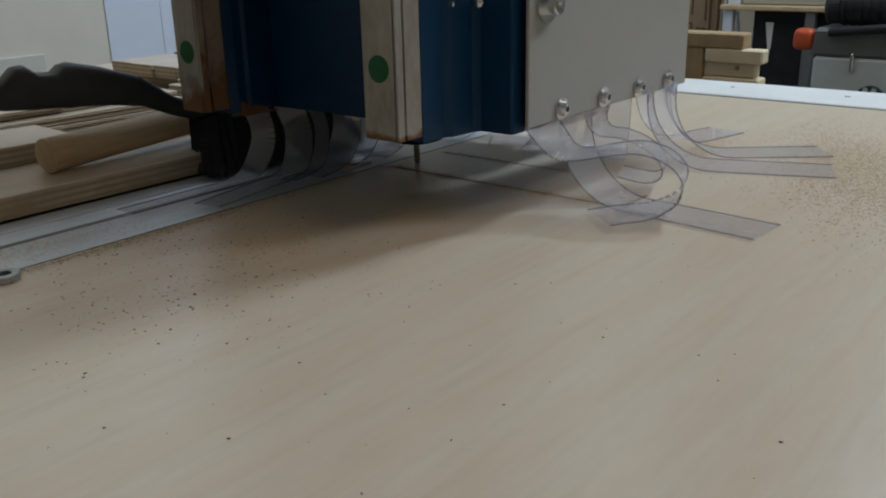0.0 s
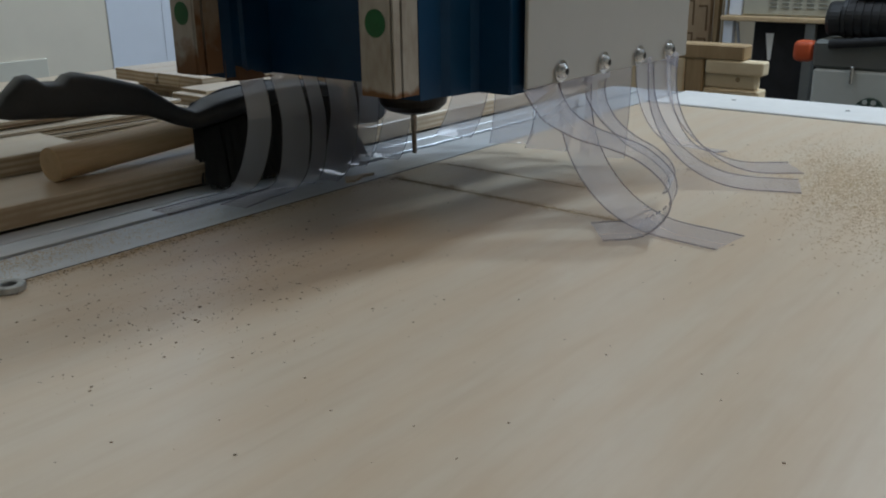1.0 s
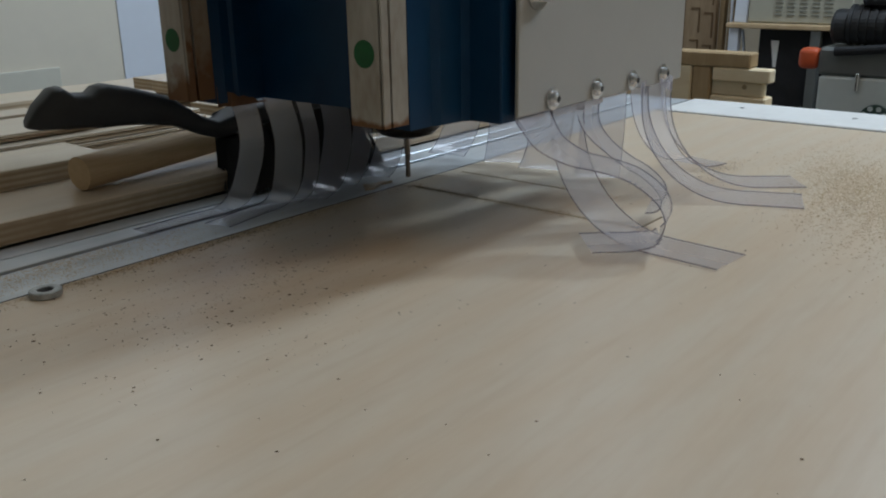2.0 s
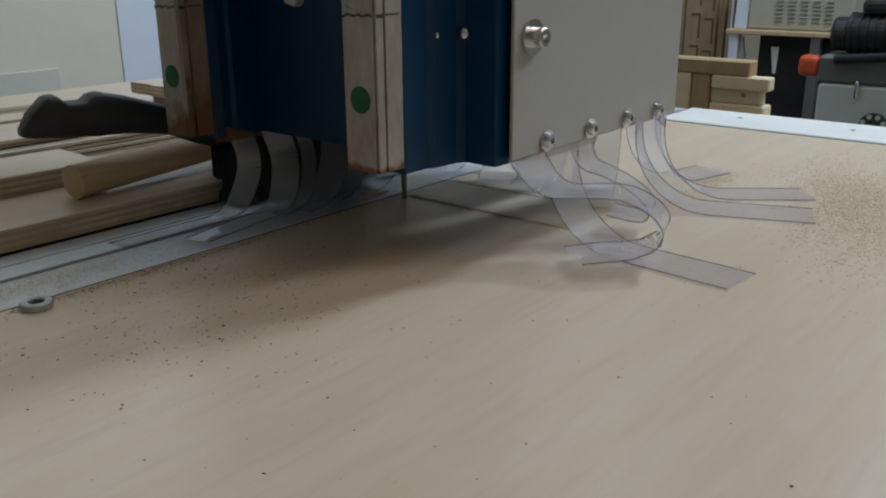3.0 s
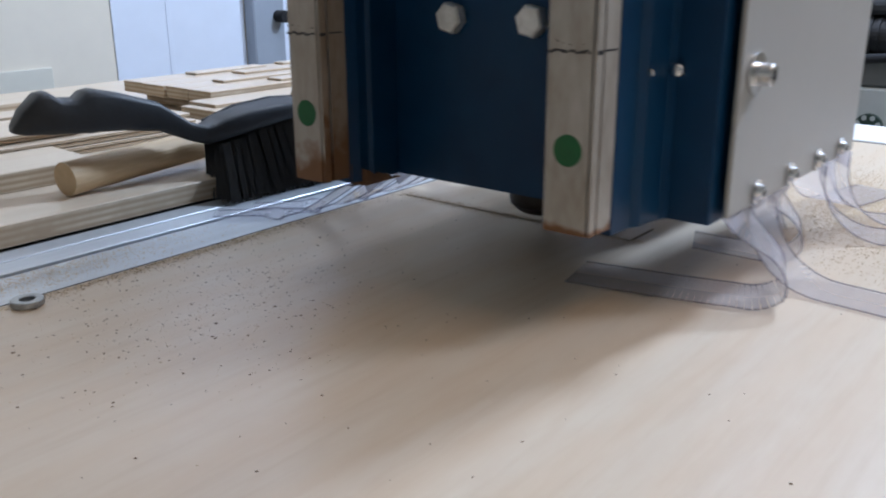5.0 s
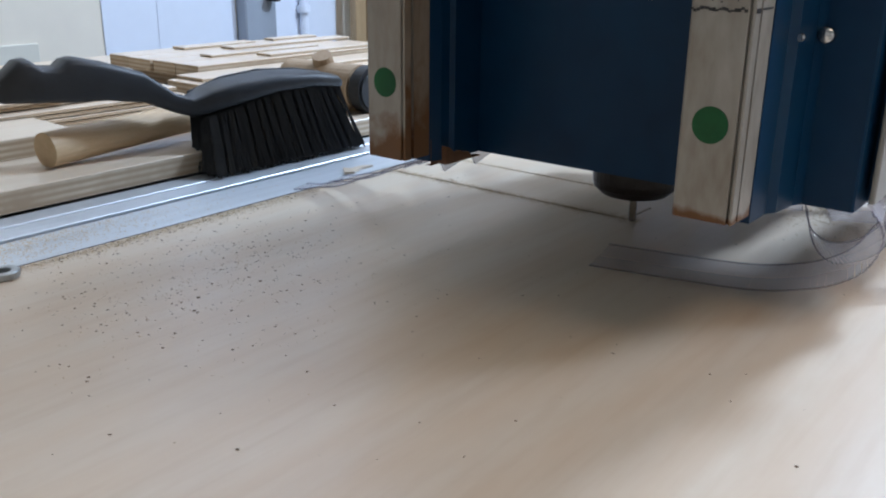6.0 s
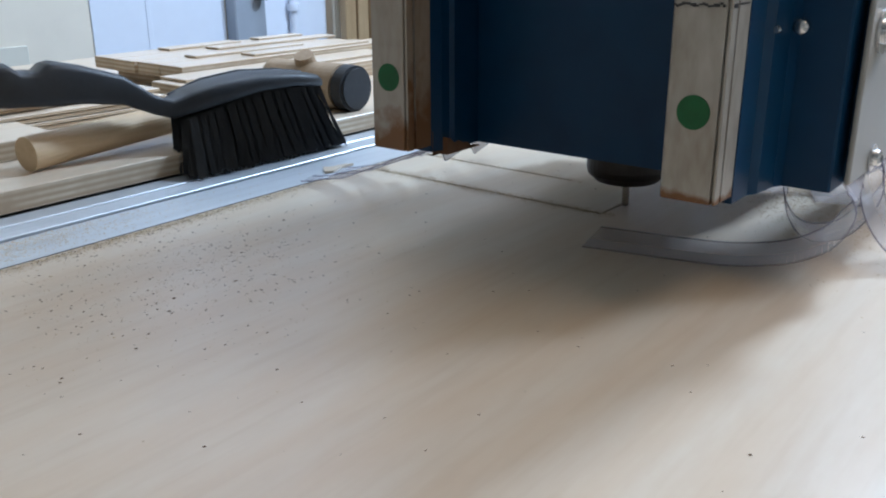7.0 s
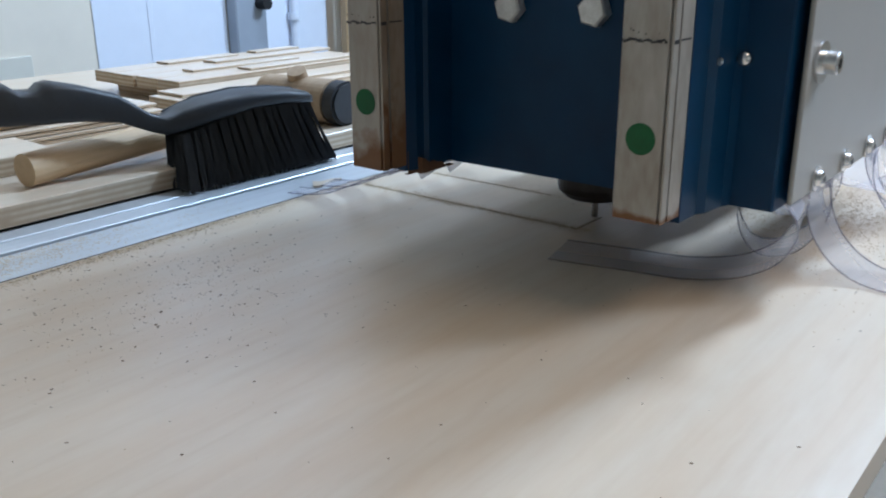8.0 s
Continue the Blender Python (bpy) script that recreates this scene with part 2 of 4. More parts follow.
def tube(bm, p, q, r0, r1=None, n=20):
    """A solid round bar from p to q."""
    p, q = Vector(p), Vector(q)
    r = bmesh.ops.create_cone(bm, cap_ends=True, segments=n, radius1=r0, radius2=r0 if r1 is None else r1, depth=(q - p).length)
    turn = (q - p).to_track_quat("Z", "Y").to_matrix().to_4x4()
    bmesh.ops.transform(bm, matrix=Matrix.Translation((p + q) / 2) @ turn, verts=r["verts"])
    return bm


def prism(bm, outline, z0, z1, bevel=0.0):
    """An outline in x, y raised from z0 to z1."""
    low = [bm.verts.new((x, y, z0)) for x, y in outline]
    top = [bm.verts.new((x, y, z1)) for x, y in outline]
    n = len(outline)
    for i in range(n):
        bm.faces.new((low[i], low[(i + 1) % n], top[(i + 1) % n], top[i]))
    bm.faces.new(top)
    bm.faces.new(low[::-1])
    bmesh.ops.recalc_face_normals(bm, faces=bm.faces)
    if bevel:
        bmesh.ops.bevel(bm, geom=list(bm.edges), offset=bevel, segments=1, affect="EDGES")
    return bm


def lathe(bm, outline, n=28):
    """Radius, height pairs turned round the z axis."""
    rings = [[bm.verts.new((r * math.cos(2 * math.pi * k / n), r * math.sin(2 * math.pi * k / n), z)) for k in range(n)] for r, z in outline]
    for a, b in zip(rings, rings[1:]):
        for k in range(n):
            bm.faces.new((a[k], a[(k + 1) % n], b[(k + 1) % n], b[k]))
    bm.faces.new(rings[0][::-1])
    bm.faces.new(rings[-1])
    bmesh.ops.recalc_face_normals(bm, faces=bm.faces)
    return bm


# ---- the setting ----
def plywood_sheet():
    """The sheet being cut: a slab with router grooves sunk in its face."""
    xs = sorted([-0.9, 0.18, 0.5845, 0.5870, 0.626, 0.6572, 0.6592, 1.103])
    ys = sorted([0.033, 0.3005, 0.3030, 0.545, 0.532, 0.37])
    def depth(x, y):
        if 0.5845 < x < 0.5870 and 0.3005 < y < 0.532:
            return -0.0035
        if 0.6572 < x < 0.6592 and 0.37 < y < 0.532:
            return -0.0035
        if 0.5870 < x < 0.626 and 0.3005 < y < 0.3030:
            return -0.0035
        return 0.0
    bm = bmesh.new()
    def quad(*p):
        f = bm.faces.new([bm.verts.new(v) for v in p])
        return f
    cells = {}
    for i in range(len(xs) - 1):
        for j in range(len(ys) - 1):
            z = cells[i, j] = depth((xs[i] + xs[i + 1]) / 2, (ys[j] + ys[j + 1]) / 2)
            f = quad((xs[i], ys[j], z), (xs[i + 1], ys[j], z), (xs[i + 1], ys[j + 1], z), (xs[i], ys[j + 1], z))
            f.material_index = 0 if z == 0 else 1
    for (i, j), z in cells.items():
        a = cells.get((i + 1, j), -0.018)
        if a != z:
            quad((xs[i + 1], ys[j], a), (xs[i + 1], ys[j + 1], a), (xs[i + 1], ys[j + 1], z), (xs[i + 1], ys[j], z)).material_index = 1
        b = cells.get((i, j + 1), -0.018)
        if b != z:
            quad((xs[i], ys[j + 1], b), (xs[i + 1], ys[j + 1], b), (xs[i + 1], ys[j + 1], z), (xs[i], ys[j + 1], z)).material_index = 1
    quad((xs[0], ys[0], -0.018), (xs[-1], ys[0], -0.018), (xs[-1], ys[-1], -0.018), (xs[0], ys[-1], -0.018))
    quad((xs[0], ys[0], -0.018), (xs[0], ys[-1], -0.018), (xs[0], ys[-1], 0), (xs[0], ys[0], 0))
    quad((xs[0], ys[0], -0.018), (xs[-1], ys[0], -0.018), (xs[-1], ys[0], 0), (xs[0], ys[0], 0))
    bmesh.ops.remove_doubles(bm, verts=bm.verts, dist=1e-6)
    bmesh.ops.recalc_face_normals(bm, faces=bm.faces)
    return tagged(part("plywood_sheet", bm, [VENEER, EDGE, DARKCHIP]), "pale plywood sheet clamped on the router bed, with cut grooves", "plywood sheet")


plywood_sheet()
tagged(part("spoilboard", B(-0.9, 1.104, -1.2, 0.545, -0.0305, -0.0182, 0.001), SPOILB), "worn brown fibre spoilboard under the sheet", "board")
far_board = part("white_board", B(1.106, 1.222, -1.2, 0.542, -0.02, 0.0015, 0.002), SPOIL)
# near-black strip stands in for the shaded gap between sheet and board
part("gap_shade", B(1.1033, 1.1059, -1.2, 0.542, -0.018, 0.0004), SLOT, far_board)
for sx, sy in ((1.176, 0.452), (1.172, 0.305)):
    bm = bmesh.new()
    tube(bm, (sx, sy, 0.0012), (sx, sy, 0.0018), 0.003, n=14)
    part("screw_head", bm, SLOT, far_board, "dark countersunk screw")
tagged(far_board, "white laminated board at the far end of the bed", "board")


def t_slot_profile():
    """Aluminium bed extrusion along x: two lands, an undercut T slot and a shallow groove."""
    ob = empty("t_slot_extrusion", pose(0, 0, 0))
    # slot and groove floors and the sheet's gap strip carry painted shade
    for nm, y0, y1, z0, z1, mt in (("gap_shade", 0.5454, 0.5483, -0.03, -0.0004, SLOT), ("land", 0.5484, 0.5995, -0.03, -0.001, ALU), ("slot_floor", 0.5996, 0.6074, -0.03, -0.012, SLOT), ("land", 0.6075, 0.6325, -0.03, -0.001, ALU),
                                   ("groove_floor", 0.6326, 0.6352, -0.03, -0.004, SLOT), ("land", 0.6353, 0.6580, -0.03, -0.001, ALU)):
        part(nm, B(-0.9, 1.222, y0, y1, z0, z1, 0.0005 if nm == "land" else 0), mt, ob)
    return tagged(ob, "grey aluminium T-slot extrusion let into the router bed", "aluminium profile")


t_slot_profile()
tagged(part("machine_bed", B(-0.9, 1.22, -1.2, 1.6, -0.12, -0.031, 0.004), MACHG), "grey steel frame under the router bed", "machine bed")
leg = empty("bed_stand", pose(0, 0, 0))
for lx in (-0.7, 1.1):
    for ly in (-1.1, 1.5):
        part("leg", B(lx - 0.05, lx + 0.05, ly - 0.05, ly + 0.05, -0.85, -0.121, 0.004), MACHG, leg)
tagged(leg, "grey steel legs of the router bed on the floor", "machine stand")

for nm, bmx, mt, lb in (
    ("floor", B(-3.5, 4.6, -3.0, 2.9, -0.95, -0.851), CONCRETE, "grey concrete workshop floor"),
    ("ceiling", B(-3.5, 4.6, -3.0, 2.9, 2.0, 2.1), SPOIL, "white workshop ceiling"),
    ("wall_far", B(4.6, 4.7, -3.0, 2.9, -0.851, 2.0), CREAM, "cream plastered workshop wall"),
    ("wall_near", B(-3.6, -3.5, -3.0, 2.9, -0.851, 2.0), CREAM, "cream plastered workshop wall"),
    ("wall_side", B(-3.5, 4.6, -3.1, -3.0, -0.851, 2.0), CREAM, "cream plastered workshop wall"),
    ("wall_back", B(-3.5, 4.6, 2.2, 2.3, -0.851, 2.0), CREAM, "cream plastered workshop wall"),
):
    tagged(part(nm, bmx, mt), lb, nm.split("_")[0], kind="structure")

# the pale door with its grey post, and the pipe beside it
door = empty("door_1", pose(0, 0, 0))
part("door_leaf", B(1.305, 1.74, 2.1955, 2.2030, -0.85, 1.2, 0.001), PALE, door)
part("door_leaf", B(1.470, 1.485, 2.1935, 2.1950, -0.85, 1.2, 0.0005), PALE, door)
part("door_post", B(1.742, 1.86, 2.15, 2.197, -0.85, 1.25, 0.004), GREYP, door)
bm = bmesh.new()
tube(bm, (1.832, 2.149, 0.05), (1.832, 2.11, 0.05), 0.018)
part("door_handle", bm, DARK, door)
tagged(door, "pale blue-white door with a grey post and dark knob", "door", kind="structure")
bm = bmesh.new()
tube(bm, (1.99, 2.17, -0.85), (1.99, 2.17, 1.9), 0.014)
tube(bm, (1.99, 2.17, -0.01), (1.99, 2.17, 0.012), 0.021)
tagged(part("pipe", bm, PALE, smooth=False), "white painted pipe on the wall", "pipe")
# thin panel set in for a greyer patch of the wall
tagged(part("wall_panel", B(0.75, 1.122, 2.19, 2.1985, -0.85, -0.043, 0.002), CREAMG), "faint grey patch low on the wall", "panel", kind="structure")
tagged(part("wall_panel", B(1.862, 2.15, 2.185, 2.198, -0.85, 1.6, 0.003), PALE), "pale painted wall panel", "panel", kind="structure")
for k, bx in enumerate((2.155, 2.215, 2.285)):
    tagged(part("brown_plank", B(bx, bx + 0.05, 2.10, 2.13, -0.85, 1.3, 0.003), BROWN), "brown wooden plank standing against the wall", "plank", group="planks by the wall")


# ---- the router carriage; its origin is the cutter's axis at the face of the sheet ----
carriage = empty("router_carriage", pose(0.6, 0.52, 0))
tagged(carriage, "blue steel router carriage with white guard and clear vinyl skirt", "cnc router")
TOP = 0.52


def guide_rail(y_left):
    y0, y1 = y_left - 0.031, y_left
    o = [(-0.175, y1 - 0.0015), (-0.1735, y1), (-0.166, y1), (-0.166, y1 - 0.003), (-0.162, y1 - 0.003), (-0.162, y1), (-0.151, y1),
         (-0.151, y0), (-0.1662, y0), (-0.1662, y0 + 0.0035), (-0.1684, y0 + 0.0035), (-0.1684, y0), (-0.1742, y0), (-0.1746, y0 + 0.0005), (-0.1746, y0 + 0.0012),
         (-0.1722, y0 + 0.0012), (-0.1722, y0 + 0.0028), (-0.1746, y0 + 0.0028), (-0.175, y0 + 0.0034)]
    bm = prism(bmesh.new(), o, 0.0615, TOP)
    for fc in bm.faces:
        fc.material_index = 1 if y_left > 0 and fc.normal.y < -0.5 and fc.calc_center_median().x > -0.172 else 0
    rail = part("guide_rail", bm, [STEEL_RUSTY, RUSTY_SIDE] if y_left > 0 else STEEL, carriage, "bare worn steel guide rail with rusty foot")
    bm = bmesh.new()
    lathe(bm, [(0.009, 0), (0.009, 0.0003)], 32)
    bmesh.ops.transform(bm, matrix=pose(-0.1751, y_left - 0.0155, 0.109, 0, -90, 0), verts=bm.verts)
    part("green_dot", bm, GREEN, rail, "round green sticker")
    # joint scribed across the rail, dark with old grease
    bm = bmesh.new()
    jag = random.Random(int(y_left * 1000))
    for k in range(18):
        yy = y0 + 0.0036 + 0.0272 * k / 18
        zz = 0.1625 + 0.0005 * math.sin(k * 1.1) + jag.uniform(-0.0003, 0.0003)
        box(bm, -0.17535, -0.1748, yy, yy + 0.00155, zz - jag.uniform(0.0004, 0.0011), zz + jag.uniform(0.0003, 0.0009))
        if jag.random() < 0.35:
            zz += jag.uniform(0.0015, 0.006)
            box(bm, -0.17522, -0.1748, yy, yy + jag.uniform(0.0004, 0.0012), zz, zz + jag.uniform(0.0004, 0.0010))
    box(bm, -0.1740, -0.1688, y0 - 0.0003, y0 + 0.0002, 0.1612, 0.1634)
    box(bm, -0.1660, -0.1535, y0 - 0.0003, y0 + 0.0002, 0.1624, 0.1634)
    part("rail_joint", bm, SLOT, rail)
    return rail


guide_rail(-0.106)
guide_rail(0.103)


def enamel_frame():
    bm = bmesh.new()
    # folded channel seen from above, swept up
    o = [(-0.1505, 0.103), (-0.1505, 0.0725), (-0.142, 0.0695), (-0.134, 0.0695), (-0.131, 0.067), (-0.104, 0.067), (-0.104, -0.1055), (-0.1505, -0.1055),
         (-0.1505, -0.1375), (-0.128, -0.1375), (-0.122, -0.141), (-0.102, -0.143), (-0.0955, -0.146), (-0.0955, -0.1715), (-0.0945, -0.1728), (-0.07, -0.1728), (-0.07, 0.103)]
    prism(bm, o, 0.0570, TOP)
    ob = part("frame", bm, BLUE, carriage, "blue enamelled steel frame")
    return ob


FRAME = enamel_frame()
bm = bmesh.new()
crest = []
for k in range(41):
    u = k / 40
    crest.append((-0.1495 + 0.046 * u, 0.0542 + max(0.0004, 0.016 * (1 - u) ** 1.3 + 0.0011 * math.sin(11 * u + 1) + 0.0006 * math.sin(29 * u))))
for (xa, za), (xb, zb) in zip(crest, crest[1:]):
    ya, yb = (0.0725 if x < -0.1495 + 0.009 else 0.0665 for x in (xa, xb))
    q = [bm.verts.new(p) for p in ((xa, ya - 0.0006, 0.0540), (xb, yb - 0.0006, 0.0540), (xb, yb - 0.0006, zb), (xa, ya - 0.0006, za))]
    r = [bm.verts.new(p) for p in ((xa, ya + 0.004, 0.0540), (xb, yb + 0.004, 0.0540), (xb, yb + 0.004, zb), (xa, ya + 0.004, za))]
    bm.faces.new(q), bm.faces.new((q[3], q[2], r[2], r[3])), bm.faces.new((q[1], q[0], r[0], r[1]))
part("rust_patch", bm, RUST, FRAME, "ragged brown rust on the cheek's foot")


def hex_bolt(x, y, z, r=0.0108):
    bm = bmesh.new()
    lathe(bm, [(r * 0.96, 0.0), (r, 0.001), (r, 0.0075), (r * 0.86, 0.009)], 6)
    bmesh.ops.transform(bm, matrix=pose(x, y, z, 0, -90, 0) @ pose(0, 0, 0, 0, 0, 17), verts=bm.verts)
    part("hex_bolt", bm, BOLT, carriage, "zinc-plated hexagon bolt head")


hex_bolt(-0.104, 0.0135, 0.172)
hex_bolt(-0.104, -0.0515, 0.172)
bm = bmesh.new()
lathe(bm, [(0.0042, 0), (0.0046, 0.002), (0.0042, 0.006), (0.0023, 0.0075)], 20)
bmesh.ops.transform(bm, matrix=pose(-0.0955, -0.1475, 0.1475, 0, -90, 0), verts=bm.verts)
part("screw", bm, ZINC, carriage, smooth=True)
bm = bmesh.new()
lathe(bm, [(0.0025, 0), (0.002, 0.0015)], 14)
bmesh.ops.transform(bm, matrix=pose(-0.1215, -0.1412, 0.1475, 0, -90, 0), verts=bm.verts)
part("rivet", bm, ZINC, carriage)

PLATE_Y = -0.1805
for side, y in ((-1, PLATE_Y),):
    guard = part("side_guard", B(-0.0865, 0.172, min(y, y - 0.003 * side), max(y, y - 0.003 * side), 0.0606, TOP, 0.0008), WHITE, carriage, "white enamelled sheet-metal side guard")
    for bx in (-0.0434, 0.0190, 0.0780, 0.1330):
        bm = bmesh.new()
        lathe(bm, [(0.0082, 0), (0.0082, 0.0012), (0.0052, 0.0013), (0.0055, 0.0022), (0.0048, 0.0046), (0.0030, 0.0058), (0.0024, 0.0058), (0.0022, 0.0035)], 24)
        bmesh.ops.transform(bm, matrix=pose(bx, y + 0.0002 * side, 0.069, 90 if side < 0 else -90, 0, 0), verts=bm.verts)
        bolt = part("button_bolt", bm, ZINC, guard, "zinc button-head bolt on a washer")
        # near-black disc painted for the shade down the socket
        bm = bmesh.new()
        lathe(bm, [(0.0021, 0), (0.0021, 0.0003)], 6)
        bmesh.ops.transform(bm, matrix=pose(bx, y + 0.0060 * side, 0.069, 90 if side < 0 else -90, 0, 0), verts=bm.verts)
        part("bolt_socket", bm, DARKHOLE, carriage)
    bm = bmesh.new()
    lathe(bm, [(0.0125, 0), (0.0125, 0.002), (0.0068, 0.0021), (0.0068, 0.0105), (0.006, 0.0115), (0.0034, 0.0115), (0.0034, 0.007)], 28)
    bmesh.ops.transform(bm, matrix=pose(-0.0655, y + 0.0002 * side, 0.1445, 90 if side < 0 else -90, 0, 0), verts=bm.verts)
    part("cap_screw", bm, ZINC, guard, "large socket cap screw with washer")

bm = bmesh.new()
lathe(bm, [(0.012, 0.0145), (0.024, 0.018), (0.030, 0.0235), (0.031, 0.028), (0.031, 0.12)], 40)
spindle = part("collet_nut", bm, COLLET, carriage, "dark steel spindle nose", smooth=False)
bm = bmesh.new()
lathe(bm, [(0.0012, -0.0229), (0.0022, -0.0225), (0.0022, -0.004), (0.0027, -0.002), (0.0027, 0.030)], 16)
part("cutter", bm, BIT, carriage, "slim router cutter")
bm = bmesh.new()
lathe(bm, [(0.045, 0.121), (0.045, TOP)], 32)
part("spindle_body", bm, COLLET, carriage)

# unseen boxes added to block the lamp; the opening lets a lit wedge through
bm = bmesh.new()
box(bm, 0.075, 0.165, -0.098, 0.103, 0.064, TOP)
box(bm, 0.075, 0.165, -0.174, -0.1285, 0.064, TOP)
box(bm, 0.075, 0.165, -0.128, -0.0985, 0.21, TOP)
box(bm, -0.0690, -0.0600, -0.1773, -0.1500, 0.0575, TOP)
box(bm, -0.0695, 0.0745, 0.097, 0.103, 0.0556, TOP)
part("light_block", bm, BLUE, carriage, "added blue boxes behind the spindle that block light under the carriage")

# ---- vinyl strips: chains of stiff links that ride with the carriage ----
TIMES = [0.0, 0.5, 1.0, 1.5, 2.0, 2.6, 3.1, 3.5, 4.0, 4.25, 4.5, 4.75, 5.0, 5.3, 5.7, 6.3, 6.5, 7.0, 7.5, 8.0]
CARRIAGE_ROWS = [
    (0.0, 0.6112, 0.5264, 0.0041), (0.5, 0.6089, 0.5296, 0.0186), (1.0, 0.6069, 0.5287, 0.0430), (1.5, 0.5784, 0.5308, 0.0415), (2.0, 0.5737, 0.5292, 0.0345),
    (2.6, 0.5755, 0.5305, 0.0220), (3.1, 0.5775, 0.5320, 0.0110), (3.5, 0.5784, 0.5325, 0.0021), (4.0, 0.5783, 0.5215, -0.0022), (4.25, 0.5797, 0.4920, -0.0024),
    (4.5, 0.5811, 0.4533, -0.0025), (4.75, 0.5809, 0.4135, -0.0029), (5.0, 0.5807, 0.3738, -0.0033), (5.3, 0.5815, 0.3260, -0.0015), (5.7, 0.5850, 0.2985, 0.0020),
    (6.3, 0.5860, 0.2970, 0.0041), (6.5, 0.5899, 0.2972, 0.0041), (7.0, 0.6177, 0.2986, 0.0030), (7.5, 0.6263, 0.2995, -0.0003), (8.0, 0.6244, 0.3077, 0.0000)]
HEIGHT = {r[0]: r[3] for r in CARRIAGE_ROWS}
LINKS, WIDTH = 48, 0.043
CHAINS = []


def ramp_between(t, t0, t1):
    u = min(1.0, max(0.0, (t - t0) / (t1 - t0)))
    return u * u * (3 - 2 * u)


def hang(start, heading, reach, lift=0.0):
    """A strip that drops from the guard, bends over and lies along the bed: points (place, width way) for the bed's height."""
    hx, hy = heading
    n = math.hypot(hx, hy)
    hx, hy = hx / n, hy / n
    w = (-hy, hx, 0) if -hy >= 0 else (hy, -hx, 0)
    def shape(bed):
        h = start[2] - bed - 0.0015 - lift
        r = 0.88 * h
        pts = [(start, w)]
        for k in range(0, 9):
            a = k / 8 * math.pi / 2
            d = r * (1 - math.cos(a))
            pts.append(((start[0] + hx * d, start[1] + hy * d, start[2] - (h - r) - r * math.sin(a)), w))
        for k in range(1, 7):
            d = r + reach * k / 6
            pts.append(((start[0] + hx * d, start[1] + hy * d, bed + 0.0015 + lift), w))
        return pts
    return shape


def along(points, count, length):
    """Poses of count links of that length along a line of points."""
    p = [Vector(a) for a, _ in points]
    w = [Vector(b) for _, b in points]
    fine, fw = [], []
    n = len(p)
    for i in range(n - 1):
        p0, p1, p2, p3 = p[max(i - 1, 0)], p[i], p[i + 1], p[min(i + 2, n - 1)]
        for k in range(12):
            u = k / 12
            fine.append(0.5 * ((2 * p1) + (p2 - p0) * u + (2 * p0 - 5 * p1 + 4 * p2 - p3) * u * u + (3 * p1 - p0 - 3 * p2 + p3) * u ** 3))
            fw.append(w[i].lerp(w[i + 1], u))
    fine.append(p[-1]), fw.append(w[-1])
    cum = [0.0]
    for a, b in zip(fine, fine[1:]):
        cum.append(cum[-1] + (b - a).length)
    step = cum[-1] / count if length is None else length
    def at(s):
        if s >= cum[-1]:
            d = (fine[-1] - fine[-2]).normalized()
            return fine[-1] + d * (s - cum[-1]), fw[-1]
        i = max(k for k in range(len(cum)) if cum[k] <= s)
        i = min(i, len(fine) - 2)
        u = (s - cum[i]) / max(cum[i + 1] - cum[i], 1e-9)
        return fine[i].lerp(fine[i + 1], u), fw[i].lerp(fw[i + 1], u)
    out = []
    for k in range(count):
        (a, wa), (b, wb) = at(k * step), at((k + 1) * step)
        t = (b - a).normalized()
        ww = (wa + wb)
        ww = (ww - t * ww.dot(t)).normalized()
        nn = t.cross(ww)
        m = Matrix((t, ww, nn)).transposed().to_4x4()
        m.translation = (a + b) / 2
        out.append(m)
    return out


def link_mesh(length, width, thick, lap=1.002):
    """A short piece of strip: a clear face, and two long edges as thick as the strip."""
    bm = bmesh.new()
    l, w, h, e = length / 2 * lap, width / 2, thick / 2, 0.0006
    for lines, mat_i in ((((-w, 0), (-w + e, 0)), 1), (((-w + e, 0), (w - e, 0)), 0), (((w - e, 0), (w, 0)), 1), (((-w, -h), (-w, h)), 1), (((w, -h), (w, h)), 1)):
        (ya, za), (yb, zb) = lines
        f = bm.faces.new([bm.verts.new(p) for p in ((-l, ya, za), (l, ya, za), (l, yb, zb), (-l, yb, zb))])
        f.material_index = mat_i
    me = bpy.data.meshes.new("strip_link")
    bm.to_mesh(me)
    bm.free()
    me.materials.append(VINYL)
    me.materials.append(VINYL_EDGE)
    return me


def vinyl_strip(length, states, width=WIDTH, lap=1.002):
    """states: function of (time, bed height in the carriage's space) to the strip's points."""
    step = length / LINKS
    me = link_mesh(step, width, 0.0011, lap)
    strip = part("vinyl_strip", B(-0.006, 0.006, -width / 2 + 0.001, width / 2 - 0.001, -0.0012, 0.0012), VINYL, carriage, "clear flexible vinyl dust strip")
    links = []
    for k in range(LINKS):
        ob = new("strip_link", me)
        ob.parent = strip
        links.append(ob)
    rows = {t: along(states(t, -HEIGHT[t]), LINKS, step) for t in TIMES}
    base = rows[TIMES[0]][0].copy()
    strip.matrix_basis = base
    CHAINS.append((strip, links, rows, base))


def blend(sa, sb, u):
    return [(tuple(Vector(a[0]).lerp(Vector(b[0]), u)), tuple(Vector(a[1]).lerp(Vector(b[1]), u))) for a, b in zip(sa, sb)]


